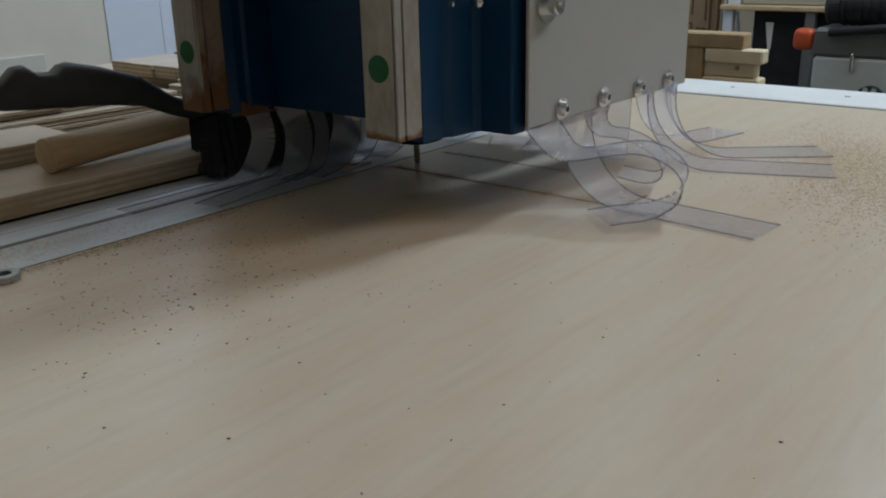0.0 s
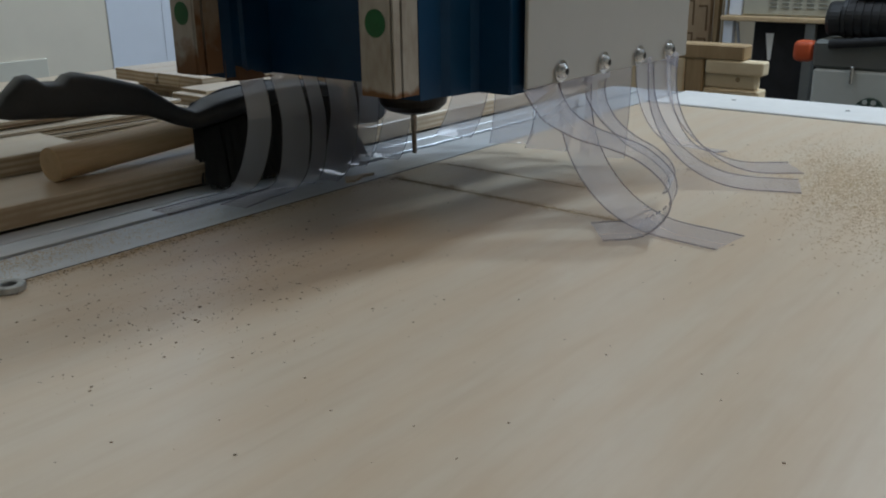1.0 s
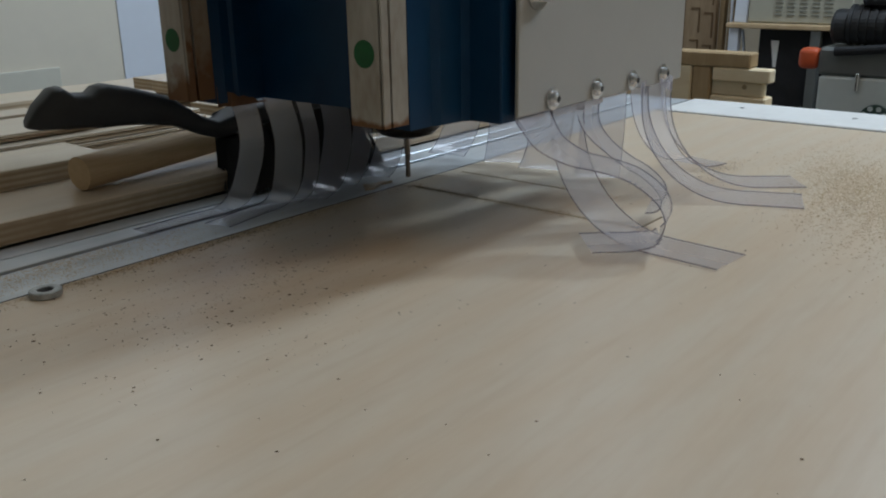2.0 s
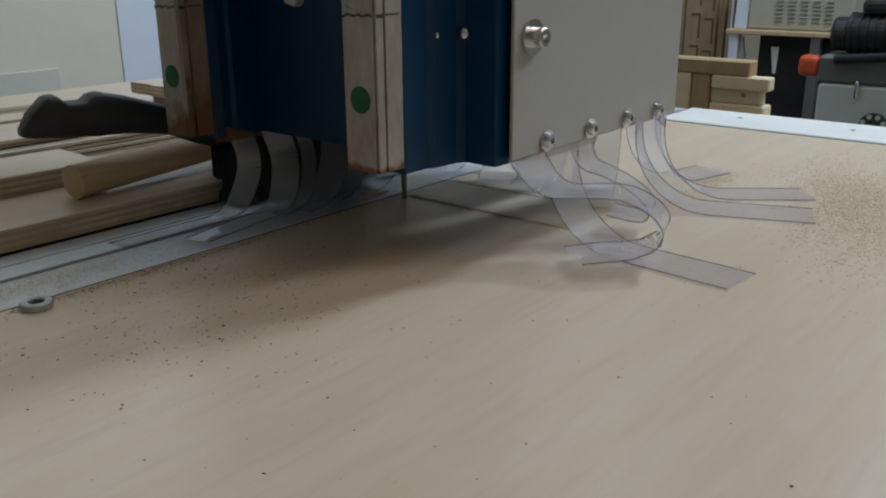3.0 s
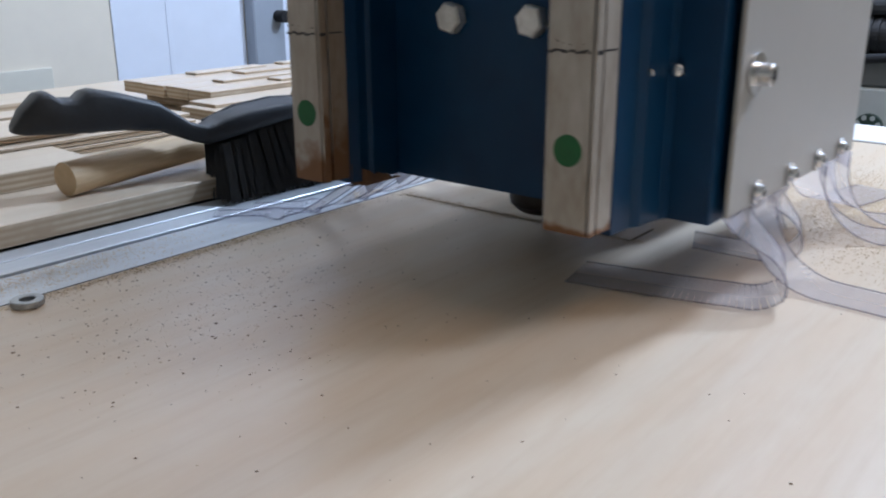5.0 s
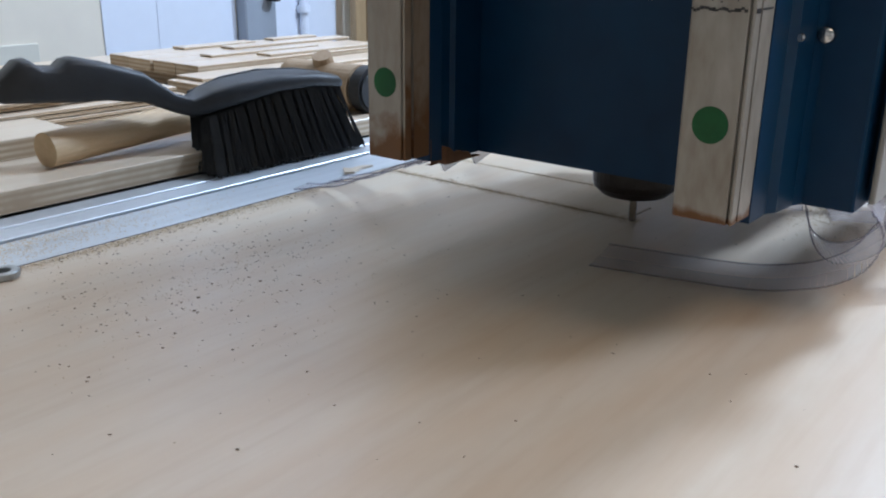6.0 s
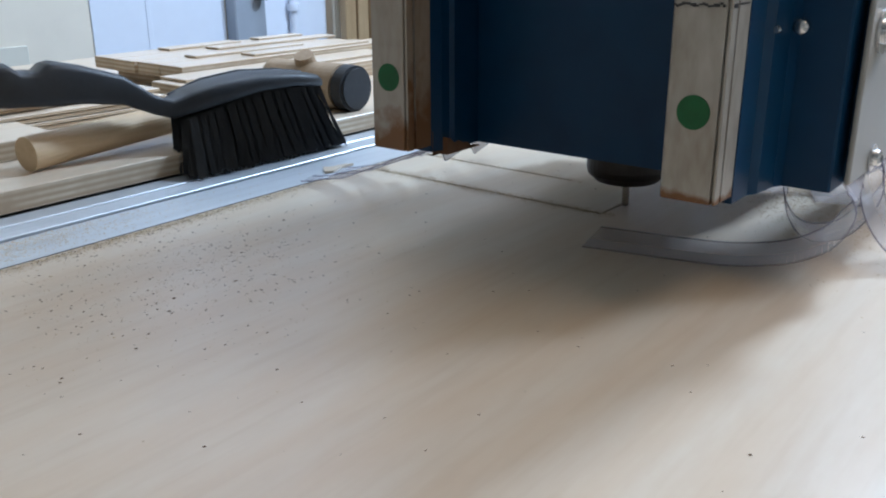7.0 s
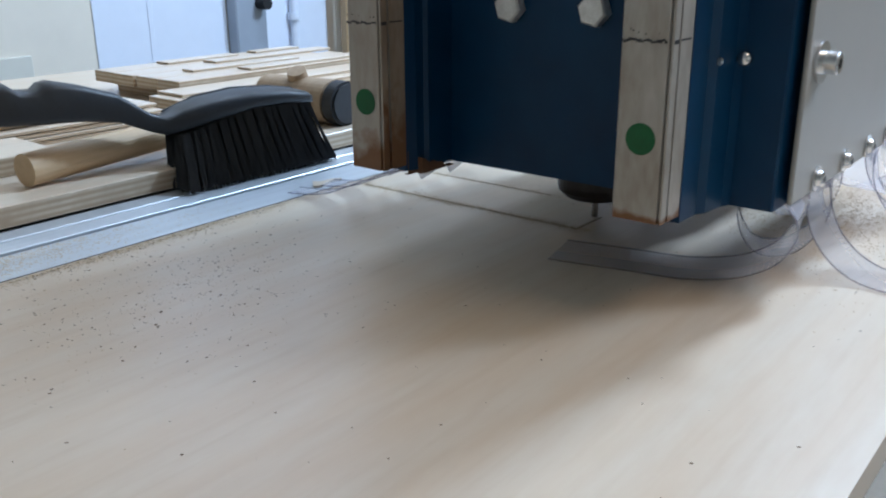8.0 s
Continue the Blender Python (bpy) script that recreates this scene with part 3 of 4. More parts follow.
def roll(line, bed, way=(0.94, 0.34), tilt=0.0, x0=-0.085):
    """A strip rolling in an upright plane: (out, height, nearer) along its near edge from the foot of the guard at x0."""
    wx, wy = way
    out = []
    for i, (o, z, n) in enumerate(line):
        v = Vector((1, 0, 0)).lerp(Vector((wx, wy, 0)), min(1.0, i / 3)).normalized()
        p = Vector((x0 + wy * o - wx * n, -0.1765 - wx * o - wy * n, max(z, bed + 0.0016)))
        v = (v + Vector((0, 0, -tilt * min(1.0, i / 4)))).normalized()
        p.z = max(p.z, bed + 0.0022 - v.z * WIDTH)
        out.append((tuple(p + v * WIDTH / 2), tuple(v)))
    return out


ROLL_LOW = [(0, 0.062, 0), (0.018, 0.044, 0), (0.034, 0.040, 0), (0.060, 0.045, 0), (0.081, 0.048, 0), (0.101, 0.042, 0), (0.112, 0.028, 0), (0.107, 0.013, 0.001), (0.090, 0.004, 0.008), (0.066, 0.0015, 0.022)]
ROLL_HIGH = [(0, 0.062, 0), (0.015, 0.041, 0), (0.039, 0.028, 0), (0.062, 0.022, 0), (0.083, 0.014, 0), (0.101, -0.001, 0), (0.106, -0.016, 0), (0.099, -0.029, 0.001), (0.084, -0.038, 0.006), (0.062, -0.040, 0.014)]
ROLL_DRAG = [(0, 0.062, 0), (0.014, 0.050, 0), (0.030, 0.046, 0), (0.046, 0.044, 0), (0.062, 0.040, 0), (0.075, 0.027, 0), (0.073, 0.009, 0.001), (0.050, 0.001, 0.004), (0.020, 0.001, 0.005), (-0.006, 0.001, 0.005)]
ROLL_UNDER = [(0, 0.062, 0), (0.010, 0.052, 0), (0.021, 0.044, 0), (0.032, 0.037, 0), (0.040, 0.026, 0), (0.040, 0.013, 0), (0.026, 0.003, 0.002), (0.008, 0.001, 0.002), (-0.020, 0.001, 0), (-0.050, 0.001, -0.004)]
ROLL_TRAIL = [(0, 0.062, 0), (0.007, 0.053, 0), (0.010, 0.043, 0), (0.007, 0.032, -0.001), (-0.003, 0.019, -0.003), (-0.024, 0.008, -0.006), (-0.056, 0.002, -0.010), (-0.090, 0.001, -0.014), (-0.122, 0.001, -0.018), (-0.155, 0.001, -0.022)]


def curl(t, bed):
    """The corner strip: it keeps the set of its roll and curls under, then trails flat behind the carriage."""
    low, high, drag, under, trail = (*(roll(q, bed) for q in (ROLL_LOW, ROLL_HIGH, ROLL_DRAG, ROLL_UNDER)), roll(ROLL_TRAIL, bed, tilt=0.0))
    p = blend(low, high, min(1.0, max(0.0, -bed - 0.002) / 0.039))
    p = blend(p, drag, ramp_between(t, 3.9, 4.5))
    p = blend(p, under, ramp_between(t, 4.5, 5.0))
    return blend(p, trail, ramp_between(t, 5.0, 6.2))


SHORT_LOW = [(0, 0.062, 0), (0.003, 0.050, 0), (0.013, 0.042, 0), (0.030, 0.041, 0), (0.045, 0.036, 0), (0.058, 0.026, 0), (0.062, 0.013, 0), (0.052, 0.006, 0), (0.034, 0.008, 0), (0.014, 0.013, 0)]
SHORT_HIGH = [(0, 0.062, 0), (0.001, 0.050, 0), (0.008, 0.035, 0), (0.022, 0.020, 0), (0.037, 0.008, 0), (0.054, -0.001, 0), (0.068, -0.014, 0), (0.069, -0.026, 0), (0.054, -0.029, 0), (0.043, -0.021, 0)]
SHORT_SIDE = [(0, 0.062, 0), (0.002, 0.052, 0), (0.010, 0.048, 0), (0.020, 0.044, 0), (0.029, 0.035, 0), (0.032, 0.024, 0), (0.026, 0.014, 0), (0.018, 0.010, 0), (0.010, 0.008, 0), (0.002, 0.007, 0)]

SHORT_SAG = [(0, 0.062, 0), (0.003, 0.048, 0.004), (0.002, 0.034, 0.009), (-0.005, 0.020, 0.014), (-0.016, 0.011, 0.018), (-0.030, 0.008, 0.022), (-0.042, 0.012, 0.025), (-0.050, 0.022, 0.027), (-0.054, 0.034, 0.028), (-0.056, 0.046, 0.029)]


def short_roll(t, bed):
    """The strip beside the corner one: it curls back under itself off the bed."""
    low, high, side = (roll(q, bed, x0=-0.003) for q in (SHORT_LOW, SHORT_HIGH, SHORT_SIDE))
    p = blend(low, high, min(1.0, max(0.0, -bed - 0.002) / 0.039))
    p = blend(p, side, ramp_between(t, 3.9, 4.5))
    return blend(p, roll(SHORT_SAG, bed, x0=-0.003), ramp_between(t, 4.7, 6.0))


def side_strip(x, heading, reach):
    sh = hang((x, PLATE_Y + 0.004, 0.062), heading, reach)
    return lambda t, bed: sh(bed)


LEAN = [(-0.020, -0.003, -0.97, -0.02), (-0.018, -0.021, -0.95, -0.20), (-0.022, -0.025, -0.95, -0.25), (-0.038, -0.029, -0.95, -0.25), (-0.040, -0.028, -0.95, -0.25), (-0.040, -0.026, -0.95, -0.25)]


def inner_strip(x, y, k):
    """Strips under the far cheek: leaning in under the carriage at first, trailing out behind it later."""
    def f(t, bed):
        z0 = 0.056
        drop = z0 - bed
        a = []
        lx, ly, tx, ty = LEAN[k]
        for u in (0, 0.2, 0.45, 0.7, 0.9):
            bulge = 0.010 * math.sin(math.pi * u)
            w = (0.96 - 0.46 * u, -0.28 - 0.58 * u, 0)
            a.append(((x + lx * u ** 2.0 + bulge, y + ly * u ** 1.6, z0 - (drop - 0.002) * u), w))
        for v in (0.012, 0.045, 0.10):
            a.append(((x + lx + tx * v, y + ly + ty * v, bed + 0.003), (0.15, -0.99, 0)))
        b = [(x, y, z0), (x + 0.004, 0.115, 0.0445), (x + 0.010, 0.145, 0.0325), (x + 0.016, 0.172, 0.0215), (x + 0.022, 0.200, 0.0105),
             (x + 0.024, 0.226, 0.0045), (x + 0.020, 0.246, bed + 0.0035), (x + 0.008, 0.280, bed + 0.0035)]
        b = [(q, (1, 0.1, 0)) for q in b]
        return blend(a, b, ramp_between(t, 4.2, 5.4))
    return f


vinyl_strip(0.198, curl, 0.046)
vinyl_strip(0.200, side_strip(-0.014, (-0.09, -1), 0.11), 0.041)
vinyl_strip(0.122, short_roll, 0.040)
vinyl_strip(0.195, side_strip(0.112, (0.38, -1), 0.11), 0.048)
vinyl_strip(0.185, side_strip(0.152, (0.75, -1), 0.10))
for k, (x, length, width) in enumerate(((-0.121, 0.185, 0.021), (-0.085, 0.180, 0.025), (-0.057, 0.118, 0.014), (-0.022, 0.128, 0.027), (0.012, 0.112, 0.020), (0.055, 0.115, 0.028))):
    vinyl_strip(length, inner_strip(x, 0.077, k), width, 1.10)
for k, (y, heading, reach) in enumerate(((-0.150, (1.0, -0.25), 0.09), (-0.105, (-1.0, -0.45), 0.03), (-0.050, (-1.0, -0.30), 0.03), (0.005, (-1.0, -0.55), 0.03), (0.060, (-1.0, -0.2), 0.03))):
    sh = hang((0.170, y, 0.062), heading, reach)
    vinyl_strip(0.16 if k == 0 else 0.115, lambda t, bed, sh=sh: sh(bed), 0.042)


# ---- things on the bed ----
def hand_brush():
    a, b = Vector((0.652, 0.645, 0)), Vector((0.379, 0.699, 0))
    ang = math.degrees(math.atan2(b.y - a.y, b.x - a.x))
    brush = empty("hand_brush", pose(a.x, a.y, 0.0, 0, 0, ang))
    # outline along the brush: place, lower and upper edge, half width
    body = [(0.029, 0.061, 0.070, 0.019), (0.035, 0.062, 0.074, 0.023), (0.06, 0.065, 0.078, 0.025), (0.10, 0.063, 0.080, 0.025), (0.14, 0.055, 0.076, 0.023), (0.165, 0.050, 0.070, 0.020), (0.18, 0.047, 0.064, 0.014),
            (0.195, 0.052, 0.070, 0.012), (0.222, 0.064, 0.090, 0.013), (0.255, 0.069, 0.101, 0.015), (0.276, 0.070, 0.106, 0.016), (0.284, 0.070, 0.1045, 0.016), (0.290, 0.071, 0.0995, 0.016),
            (0.304, 0.072, 0.1005, 0.016), (0.312, 0.072, 0.107, 0.016), (0.320, 0.073, 0.106, 0.015), (0.333, 0.074, 0.094, 0.013), (0.341, 0.076, 0.082, 0.008)]
    bm = bmesh.new()
    rings = []
    for s, z0, z1, w in body:
        zc, hz = (z0 + z1) / 2, (z1 - z0) / 2
        ring = []
        for k in range(16):
            q = 2 * math.pi * k / 16
            cx, cz = math.cos(q), math.sin(q)
            ring.append(bm.verts.new((s, w * math.copysign(abs(cx) ** 0.40, cx), zc + hz * math.copysign(abs(cz) ** 0.45, cz))))
        rings.append(ring)
    for r0, r1 in zip(rings, rings[1:]):
        for k in range(16):
            bm.faces.new((r0[k], r0[(k + 1) % 16], r1[(k + 1) % 16], r1[k]))
    bm.faces.new(rings[0][::-1])
    bm.faces.new(rings[-1])
    bmesh.ops.recalc_face_normals(bm, faces=bm.faces)
    body_ob = part("handle", bm, BLACK, brush, "black moulded plastic handle and back", smooth=True)
    # raised seam along the top of the back
    bm = bmesh.new()
    tube(bm, (0.031, -0.018, 0.0725), (0.06, -0.0205, 0.0775), 0.0012, n=8)
    tube(bm, (0.06, -0.0205, 0.0775), (0.10, -0.0205, 0.0795), 0.0012, n=8)
    tube(bm, (0.10, -0.0205, 0.0795), (0.14, -0.019, 0.0755), 0.0012, n=8)
    tube(bm, (0.14, -0.019, 0.0755), (0.175, -0.012, 0.066), 0.0012, n=8)
    part("seam", bm, BLACK, body_ob)
    rnd = random.Random(4)
    bm = bmesh.new()
    for i in range(22):
        for j in range(7):
            u = i / 21
            s0 = 0.037 + 0.133 * u + rnd.uniform(-0.002, 0.002)
            y0 = (j / 6 - 0.5) * 0.036
            z0 = 0.064 - max(0, u - 0.45) * 0.030
            for h in range(17):
                flare = -0.026 + 0.038 * u
                q0 = Vector((s0 + rnd.uniform(-0.0022, 0.0022), y0 + rnd.uniform(-0.002, 0.002), z0))
                q1 = Vector((s0 + flare + rnd.uniform(-0.004, 0.004), y0 * 1.2 + 0.030 * u + rnd.uniform(-0.004, 0.004), rnd.uniform(0.0, 0.004)))
                r = 0.0006
                v = [bm.verts.new(q0 + d) for d in (Vector((r, 0, 0)), Vector((-r / 2, r, 0)), Vector((-r / 2, -r, 0)))]
                e = [bm.verts.new(q1 + d) for d in (Vector((r, 0, 0)), Vector((-r / 2, r, 0)), Vector((-r / 2, -r, 0)))]
                for k in range(3):
                    bm.faces.new((v[k], v[(k + 1) % 3], e[(k + 1) % 3], e[k]))
    part("bristles", bm, BRISTLE, brush, "dense black bristles")["kind"] = "stuff"
    # the packed core of the bristles
    bm = bmesh.new()
    prof = [(0.041, 0.060), (0.165, 0.046), (0.176, 0.003), (0.014, 0.003)]
    lo = [bm.verts.new((s, -0.011 + (0.024 * s / 0.17 if z < 0.01 else 0), z)) for s, z in prof]
    hi = [bm.verts.new((s, 0.011 + (0.024 * s / 0.17 if z < 0.01 else 0), z)) for s, z in prof]
    for k in range(4):
        bm.faces.new((lo[k], lo[(k + 1) % 4], hi[(k + 1) % 4], hi[k]))
    bm.faces.new(lo[::-1]), bm.faces.new(hi)
    bmesh.ops.recalc_face_normals(bm, faces=bm.faces)
    part("bristle_core", bm, BRISTLE, brush)
    return tagged(brush, "black plastic hand brush with black bristles standing on the bed", "brush")


hand_brush()


def mallet():
    ob = empty("mallet", pose(0, 0, 0))
    e0, e1 = Vector((0.352, 0.704, 0.033)), Vector((0.715, 0.748, 0.043))
    bm = bmesh.new()
    tube(bm, e0, e1, 0.0145, 0.0125, 28)
    part("handle", bm, PINE_X, ob, "turned pale wooden handle")
    bm = bmesh.new()
    tube(bm, (0.715, 0.810, 0.043), (0.715, 0.697, 0.043), 0.0235, 0.0255, 32)
    tube(bm, (0.715, 0.755, 0.06), (0.708, 0.752, 0.075), 0.013, 0.011, 16)
    head = part("head", bm, CARVED, ob, "tan head of the mallet")
    bm = bmesh.new()
    tube(bm, (0.715, 0.6965, 0.043), (0.715, 0.676, 0.043), 0.0255, 0.0250, 32)
    bmesh.ops.bevel(bm, geom=[e for e in bm.edges if e.calc_face_angle(0) > 1], offset=0.003, segments=2, affect="EDGES")
    part("rubber_face", bm, RUBBER, head, "black rubber striking face")
    return tagged(ob, "mallet with pale wooden handle and black rubber face", "mallet")


mallet()


def layered_board(name, x0, x1, y0, y1, z0, z1, label, yaw=0.0, group=""):
    cx, cy = (x0 + x1) / 2, (y0 + y1) / 2
    bm = B((x0 - x1) / 2, (x1 - x0) / 2, (y0 - y1) / 2, (y1 - y0) / 2, 0, z1 - z0, 0.0007)
    for fc in bm.faces:
        fc.material_index = 0 if abs(fc.normal.z) > 0.7 else 1
    ob = part(name, bm, [VENEER, EDGE])
    ob.matrix_basis = pose(cx, cy, z0, 0, 0, yaw)
    return tagged(ob, label, "plywood board", group=group)


layered_board("plywood_board", -0.6, 1.15, 0.661, 1.367, 0.0, 0.018, "thick plywood board with layered edge beside the bed slot")
layered_board("wooden_offcut", 0.08, 0.41, 0.757, 0.842, 0.0182, 0.0355, "pale plywood offcut lying on the plywood board", -1.5, "offcuts on the board")
layered_board("wooden_offcut", 0.44, 0.62, 0.745, 0.790, 0.0182, 0.0215, "thin pale plywood sliver beside the mallet", 7, "offcuts on the board")
rnd = random.Random(9)
for k in range(6):
    layered_board("thin_board", 0.05 + 0.02 * (k % 3), 0.585 + rnd.uniform(-0.03, 0.03) - (0.10 if k == 5 else 0), 0.862 + rnd.uniform(-0.005, 0.005) + (0.012 if k > 3 else 0), 0.965, 0.0184 + 0.0047 * k, 0.0219 + 0.0047 * k, "thin plywood board in a neat stack", -1 + rnd.uniform(-0.8, 0.8), "stacked thin boards")
for k in range(4):
    y0 = 0.936 + 0.050 * k
    layered_board("sawn_board", 0.676 + rnd.uniform(-0.002, 0.002), 1.06 - 0.02 * k + rnd.uniform(-0.03, 0.03), y0, y0 + 0.0475, 0.0345, 0.0500, "sawn plywood strip lying in a row of others", -0.6 + rnd.uniform(-0.25, 0.25), "rows of sawn strips")
for k, (x0, x1, y0, w) in enumerate(((0.80, 1.02, 0.944, 0.030), (0.74, 0.93, 0.992, 0.026), (0.82, 1.05, 1.046, 0.032), (0.77, 0.90, 1.096, 0.028), (0.94, 1.03, 1.100, 0.024))):
    layered_board("sawn_board", x0, x1, y0, y0 + w, 0.0503, 0.0535, "thin sawn sliver lying on plywood strips", -0.6 + rnd.uniform(-1.5, 1.5), "rows of sawn strips")
layered_board("wooden_block", 0.18, 0.585, 1.065, 1.118, 0.0182, 0.0475, "pale plywood block behind the stacked boards", -2.0, "blocks under the strips")
layered_board("wooden_block", 0.12, 0.47, 1.000, 1.045, 0.0182, 0.0440, "pale plywood block behind the stacked boards", -4.0, "blocks under the strips")
layered_board("wooden_block", 0.625, 0.98, 0.858, 0.928, 0.0182, 0.0395, "pale plywood block beside the sawn strips", -0.8, "blocks under the strips")
layered_board("thin_board", 0.64, 1.0, 0.880, 0.932, 0.0397, 0.0435, "thin plywood board on a block", -0.5, "stacked thin boards")
for k in range(3):
    layered_board("wooden_block", 0.70 + 0.11 * k, 0.79 + 0.11 * k, 0.95, 1.12, 0.0182, 0.0343, "plywood block under the sawn strips", -0.6, "blocks under the strips")

bm = prism(bmesh.new(), [(0.548, 0.560), (0.556, 0.556), (0.572, 0.562), (0.586, 0.561), (0.578, 0.567), (0.564, 0.568), (0.560, 0.574), (0.554, 0.567)], -0.0008, 0.0012)
tagged(part("wood_splinter", bm, VENEER), "small pale wood splinter on the aluminium profile", "splinter")
bm = bmesh.new()
lathe(bm, [(0.0048, 0), (0.0098, 0), (0.0101, 0.0008), (0.0101, 0.0036), (0.0094, 0.0042), (0.0056, 0.0042), (0.0048, 0.0036), (0.0048, 0.0)], 28)
bmesh.ops.transform(bm, matrix=pose(0.2295, 0.5345, 0.0004), verts=bm.verts)
washer = part("washer", bm, DULLZINC)
tagged(washer, "zinc washer lying on the sheet's corner", "washer")

# ---- workshop beyond the bed ----
timber = [("timber", 1.75, 1.795, 0.661, 0.98, -0.0165, 0.0135, BROWN, "brown sawn timber on a pile"), ("timber", 1.75, 1.785, 0.620, 0.738, -0.044, -0.0168, PINE, "pale pine block on a pile"),
          ("timber", 1.76, 1.785, 0.635, 0.742, -0.0735, -0.0443, PINE, "pale pine block with a knot"), ("timber", 1.752, 1.80, 0.743, 0.782, -0.098, -0.0168, BROWN, "brown timber offcut standing in a pile"),
          ("timber", 1.75, 1.80, 0.783, 0.99, -0.098, -0.0168, PINE, "pale pine block on a pile"), ("timber", 1.755, 1.80, 0.627, 0.742, -0.098, -0.0738, PINE, "short pine offcut at the foot of a pile"),
          ("timber", 1.74, 1.80, 0.60, 1.0, -0.130, -0.0983, PINE, "long pine beam under a pile")]
for nm, x0, x1, y0, y1, z0, z1, mt, lb in timber:
    tagged(part(nm, B(x0, x1, y0, y1, z0, z1, 0.003), mt), lb, "timber", group="timber pile")
bm = bmesh.new()
lathe(bm, [(0.005, 0), (0.004, 0.0006)], 14)
bmesh.ops.transform(bm, matrix=pose(1.7597, 0.672, -0.054, 0, -90, 0), verts=bm.verts)
tagged(part("timber_stand", B(1.72, 1.82, 0.58, 1.05, -0.85, -0.1305, 0.004), DARK), "dark stand under the timber pile", "stand")
part("knot", bm, BROWN, bpy.data.objects["timber.002"])

mach = empty("machine_cabinet", pose(0, 0, 0))
part("body", B(2.35, 2.85, 0.20, 0.706, -0.85, -0.094, 0.006), MACHW, mach)
part("top_housing", B(2.35, 2.85, 0.20, 0.712, -0.0935, -0.024, 0.008), MACHG, mach)
bm = bmesh.new()
tube(bm, (2.3499, 0.560, -0.190), (2.335, 0.560, -0.190), 0.034, n=28)
dial = part("dial", bm, DIAL, mach, "round dark green dial with white markings")
bm = bmesh.new()
for q in range(8):
    aa = 0.4 + q * math.pi / 4
    tube(bm, (2.336, 0.560 + 0.026 * math.cos(aa), -0.190 + 0.026 * math.sin(aa)), (2.3335, 0.560 + 0.026 * math.cos(aa), -0.190 + 0.026 * math.sin(aa)), 0.0065, n=8)
part("dial_mark", bm, MACHW, dial)
part("latch", B(2.340, 2.352, 0.607, 0.616, -0.128, -0.082, 0.003), ZINC, mach)
tagged(mach, "grey and pale two-tone workshop machine cabinet", "machine")
motor = empty("motor", pose(0, 0, 0))
bm = bmesh.new()
lathe(bm, [(0.030, 0), (0.040, 0.004), (0.043, 0.012), (0.043, 0.038), (0.036, 0.042)], 28)
bmesh.ops.transform(bm, matrix=pose(2.42, 0.703, 0.024, 90, 0, 0), verts=bm.verts)
part("end_bell", bm, BLACK, motor)
bm = bmesh.new()
lathe(bm, [(0.051 - 0.003 * (k // 2 % 2), 0.0098 * ((k + 1) // 2)) for k in range(52)], 32)
bmesh.ops.transform(bm, matrix=pose(2.425, 0.662, 0.028, 90, 0, 0), verts=bm.verts)
part("housing", bm, BLACK, motor, "finned cast housing")
bm = B(2.385, 2.46, 0.45, 0.635, 0.076, 0.112, 0.012, 2)
part("terminal_box", bm, BLACK, motor)
bm = bmesh.new()
tube(bm, (2.345, 0.672, -0.033), (2.345, 0.50, -0.016), 0.011, n=12)
part("foot", bm, DARK, motor)
tagged(motor, "black electric motor on top of a machine cabinet", "motor")
bm = B(2.352, 2.40, 0.7125, 0.764, -0.081, -0.028, 0.014, 3)
tagged(part("orange_knob", bm, ORANGE, smooth=True), "orange plastic knob beside a machine", "knob")
# near-black box added to stand in for the darkness below the tabletop
tagged(part("dark_filler", B(2.945, 3.33, 0.66, 1.085, -0.85, -0.0287, 0.004), DARK), "near-black box added for the darkness under a table", "cabinet")

bm = prism(bmesh.new(), [(-1.044, -0.066), (-1.018, -0.066), (-1.022, -0.151), (-1.031, -0.151)], 0, 0.002)
bmesh.ops.transform(bm, matrix=Matrix(((0, 0, 1, 2.9425), (-1, 0, 0, 0), (0, 1, 0, 0), (0, 0, 0, 1))), verts=bm.verts)
bmesh.ops.recalc_face_normals(bm, faces=bm.faces)
tagged(part("paper_tag", bm, SPOIL), "narrow white paper tag on a near-black box", "tag")
table = empty("side_table", pose(0, 0, 0))
part("tabletop", B(2.9, 3.4, 0.84, 1.185, -0.028, -0.012, 0.003), PINE_X, table)
for lx, ly in ((2.93, 1.16), (3.36, 1.16), (2.92, 0.895), (3.36, 0.855)):
    part("leg", B(lx - 0.015, lx + 0.015, ly - 0.015, ly + 0.015, -0.85, -0.0285, 0.002), MACHG if ly < 1 else PALE, table)
tagged(table, "small table with pale wooden top", "table")
vent = empty("vented_box", pose(0, 0, 0))
part("body", B(2.93, 3.3, 0.80, 1.124, -0.0118, 0.24, 0.006), MACHC, vent)
# slits are raised bars, their shade put into a darker colour
for r in range(6):
    for c in range(5):
        part("vent_slit", B(2.9265, 2.9305, 0.870 + 0.0385 * c - 0.012, 0.870 + 0.0385 * c + 0.012, 0.0135 + 0.0125 * r, 0.0185 + 0.0125 * r, 0.001), VENT, vent)
tagged(vent, "cream metal machine housing with rows of vent slits", "machine")
panel = empty("carved_panel", pose(0, 0, 0))
part("board", B(3.0, 3.03, 1.262, 1.40, -0.85, 0.55, 0.003), CARVED, panel)
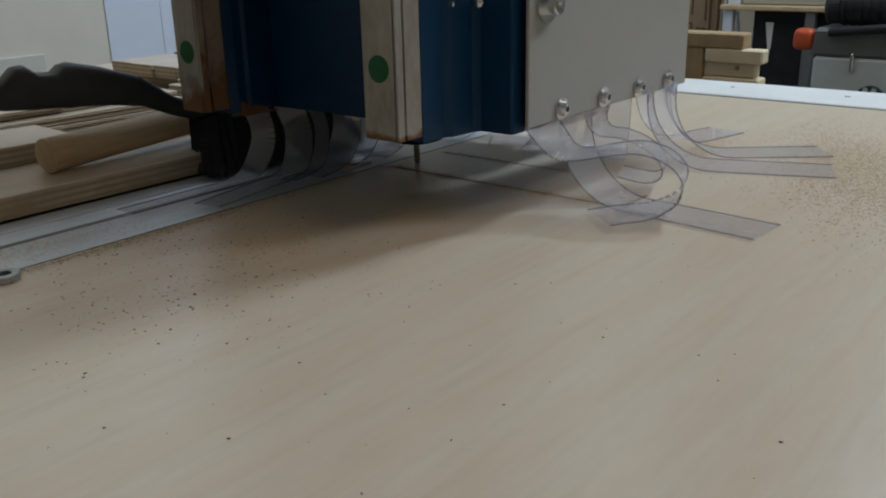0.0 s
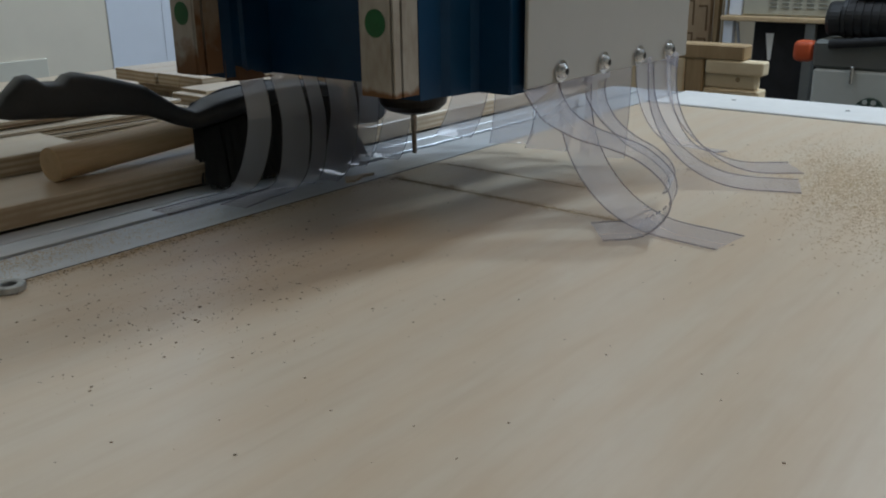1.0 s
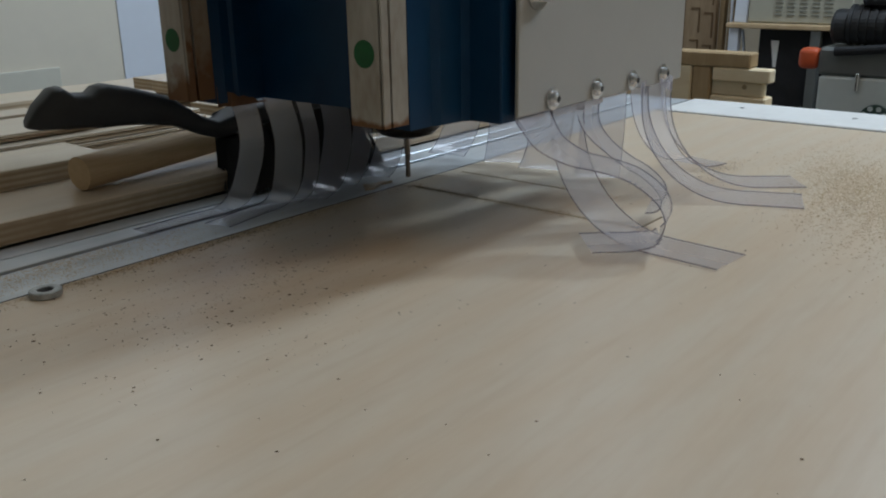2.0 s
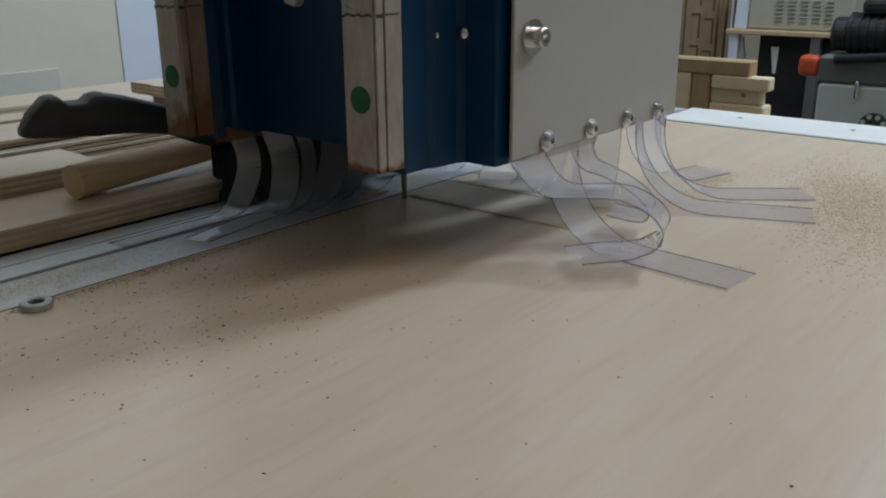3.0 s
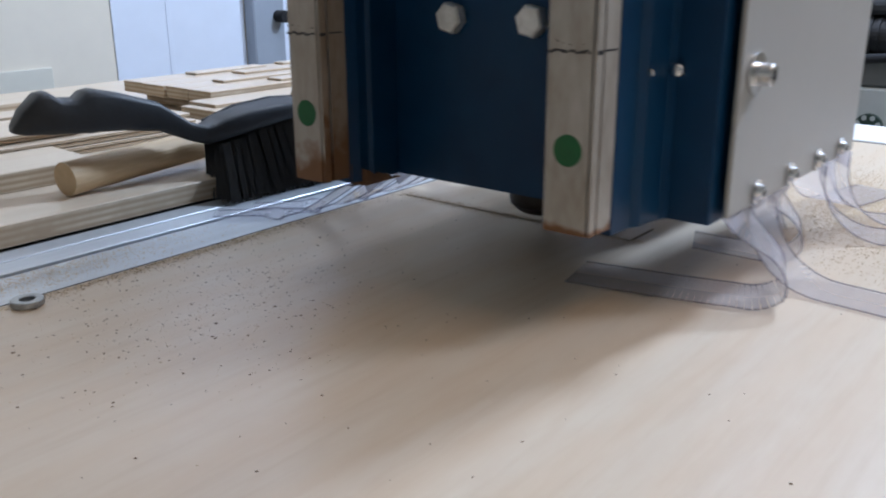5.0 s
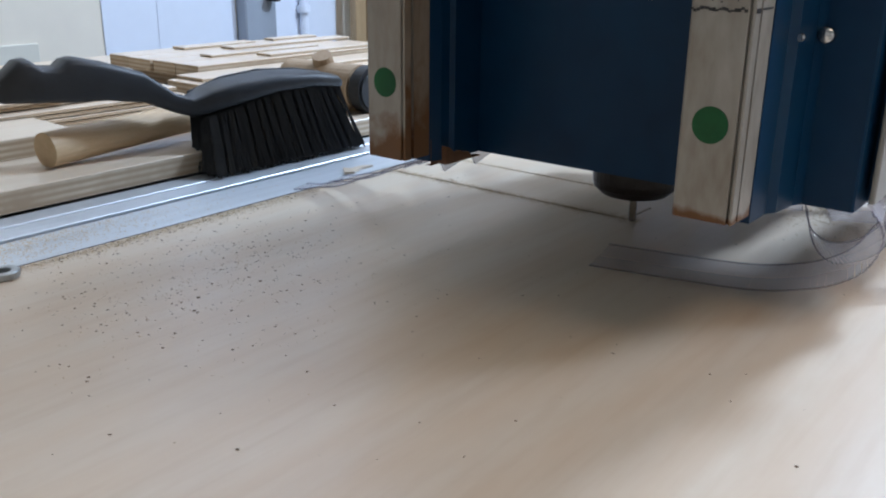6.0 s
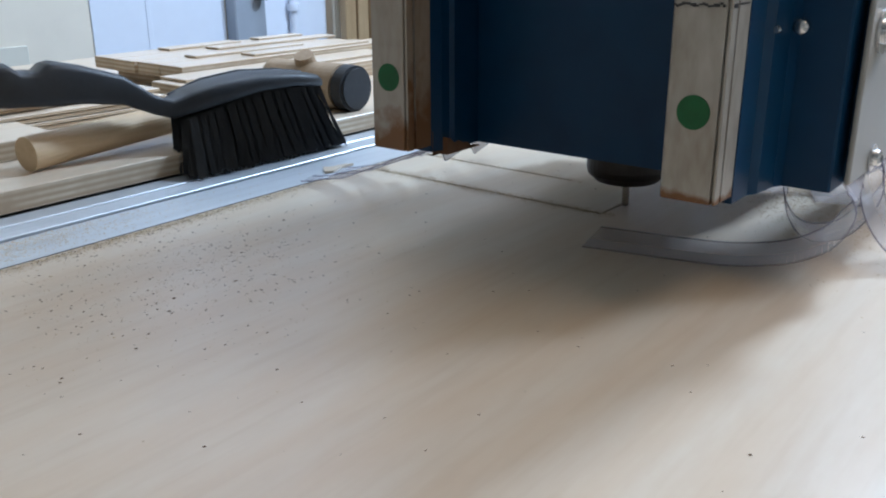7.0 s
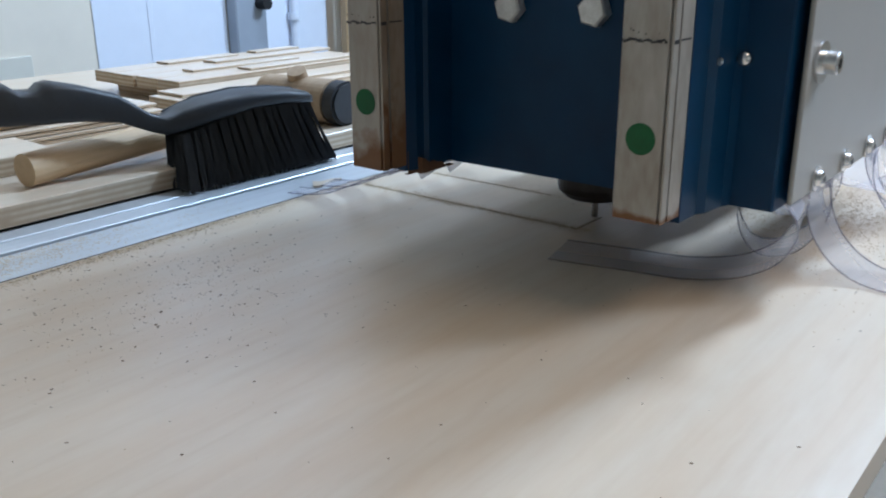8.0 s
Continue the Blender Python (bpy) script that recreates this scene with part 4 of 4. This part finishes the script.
for col in (0, 1):
    for row in range(4):
        y1, z1 = 1.352 - 0.048 * col, 0.030 - 0.0165 * col + 0.109 * (row - 1)
        part("moulding", B(2.996, 3.0, y1 - 0.033, y1, z1 - 0.006, z1, 0.001), DARKCHIP, panel)
        part("moulding", B(2.996, 3.0, y1 - 0.0335, y1 - 0.028, z1 - 0.085, z1 - 0.0065, 0.001), DARKCHIP, panel)
part("moulding", B(2.996, 3.0, 1.373, 1.378, -0.85, 0.55, 0.001), DARKCHIP, panel)
tagged(panel, "tan carved wooden panel with dark rectangular outlines", "panel")
for k, (y0, w) in enumerate(((1.216, 0.020), (1.242, 0.018))):
    ob = part("leaning_board", B(0, 0.03, 0, w, 0, 1.35, 0.002), BROWN)
    ob.matrix_basis = pose(3.03 - 0.02 * k, y0, -0.85, 0, 1, 0)
    tagged(ob, "narrow brown board leaning upright", "board", group="leaning boards")
bm = bmesh.new()
tube(bm, (2.96, 1.190, -0.0115), (2.96, 1.196, 0.5), 0.005, n=10)
tube(bm, (2.96, 1.190, -0.85), (2.96, 1.190, -0.0115), 0.005, n=10)
tagged(part("thin_pole", bm, PALE), "thin pale pole beside a table", "pole")
ob = part("pale_sheet", B(0, 0.012, -0.022, 0.022, 0, 0.5, 0.002), PALE)
ob.matrix_basis = pose(2.935, 1.150, -0.0115, 2, 0, 0)
tagged(ob, "narrow pale board standing on a table", "board")
tripod = empty("tripod", pose(0, 0, 0))
for ty in (1.205, 1.165, 1.125):
    bm = bmesh.new()
    tube(bm, (2.99, 1.172 + (ty - 1.165) * 0.3, -0.04), (2.99, 1.165 + (ty - 1.165) * 3.5, -0.85), 0.005, n=10)
    part("leg", bm, PALE, tripod)
tagged(tripod, "pale thin-legged tripod under a table", "tripod")


# ---- sawdust and chips ----
def scatter(name, seed, n, place, size, mat, label):
    rnd = random.Random(seed)
    verts, faces = [], []
    for _ in range(n):
        x, y = place(rnd)
        s = size * rnd.uniform(0.4, 1.3) * (1.5 if rnd.random() < 0.04 else 1)
        a, q = rnd.uniform(0, 6.28), rnd.uniform(0.22, 1.0)
        h = s * rnd.uniform(0.15, 0.40)
        k = len(verts)
        for i in range(4):
            b = a + i * math.pi / 2
            rr = s * (1 if i % 2 else q)
            verts.append((x + rr * math.cos(b), y + rr * math.sin(b), 0.0002))
        verts.append((x, y, h + 0.0002))
        faces += [(k, k + 1, k + 4), (k + 1, k + 2, k + 4), (k + 2, k + 3, k + 4), (k + 3, k, k + 4)]
    me = bpy.data.meshes.new(name)
    me.from_pydata(verts, [], faces)
    me.materials.append(mat)
    return tagged(new(name, me), label, "sawdust", kind="stuff")


def near_left(r):
    x = 0.31 + r.gauss(0, 0.065)
    return x, min(0.54, 0.445 + r.gauss(0, 0.058))


def sparse(r):
    return r.uniform(0.05, 0.75), r.uniform(0.0, 0.53)


def drift(r):
    a = r.gauss(0, 1)
    return 0.80 + 0.080 * a, 0.197 + 0.026 * a + r.gauss(0, 0.036)


def drift_edge(r):
    return 0.82 + r.gauss(0, 0.085), 0.215 + r.gauss(0, 0.045)


def on_slot(r):
    return 0.25 + r.gauss(0, 0.075), r.triangular(0.548, 0.598, 0.59)


def sheet_rim(r):
    return 0.36 + r.gauss(0, 0.10), 0.5445 - abs(r.gauss(0, 0.007))


def groove_a(r):
    return 0.5855 + r.gauss(0, 0.0035), r.uniform(0.29, 0.535)


def groove_b(r):
    return 0.6578 + r.gauss(0, 0.003), r.uniform(0.36, 0.535)


scatter("sawdust", 1, 420, near_left, 0.0009, DARKCHIP, "brown wood chips strewn on the plywood sheet")
scatter("sawdust", 9, 900, near_left, 0.0006, DUST, "pale crumbs of wood strewn on the plywood sheet")
scatter("sawdust", 2, 150, sparse, 0.00085, DARKCHIP, "single dark chips on the plywood sheet")
scatter("sawdust", 3, 12000, drift, 0.0009, DUST, "drift of pale sawdust on the plywood sheet")
scatter("sawdust", 4, 320, drift_edge, 0.0007, DARKCHIP, "loose chips round a sawdust drift")
scatter("sawdust", 5, 3000, on_slot, 0.0007, DUST, "fine sawdust on the aluminium profile")
scatter("sawdust", 10, 3200, sheet_rim, 0.0007, DUST, "fine sawdust along the rim of the sheet")
scatter("sawdust", 11, 520, sheet_rim, 0.0008, DARKCHIP, "dark crumbs along the rim of the sheet")
scatter("sawdust", 8, 420, lambda r: (0.81 + r.gauss(0, 0.024), 0.335 + r.gauss(0, 0.014)), 0.0010, DUST, "small heap of brown chips on the sheet")
scatter("sawdust", 12, 170, lambda r: (0.81 + r.gauss(0, 0.028), 0.335 + r.gauss(0, 0.010)), 0.0009, DARKCHIP, "dark crumbs in a small heap on the sheet")
scatter("sawdust", 6, 1500, groove_a, 0.0009, DUST, "sawdust along a cut groove")
scatter("sawdust", 7, 600, groove_b, 0.0008, DUST, "sawdust along a cut groove")


# ---- what moves ----
def motions():
    walk(carriage, [(t, pose(x, y, z)) for t, x, y, z in CARRIAGE_ROWS])
    for strip, links, rows, base in CHAINS:
        inv = base.inverted()
        for k, ob in enumerate(links):
            walk(ob, [(t, inv @ rows[t][k]) for t in TIMES])


motions()
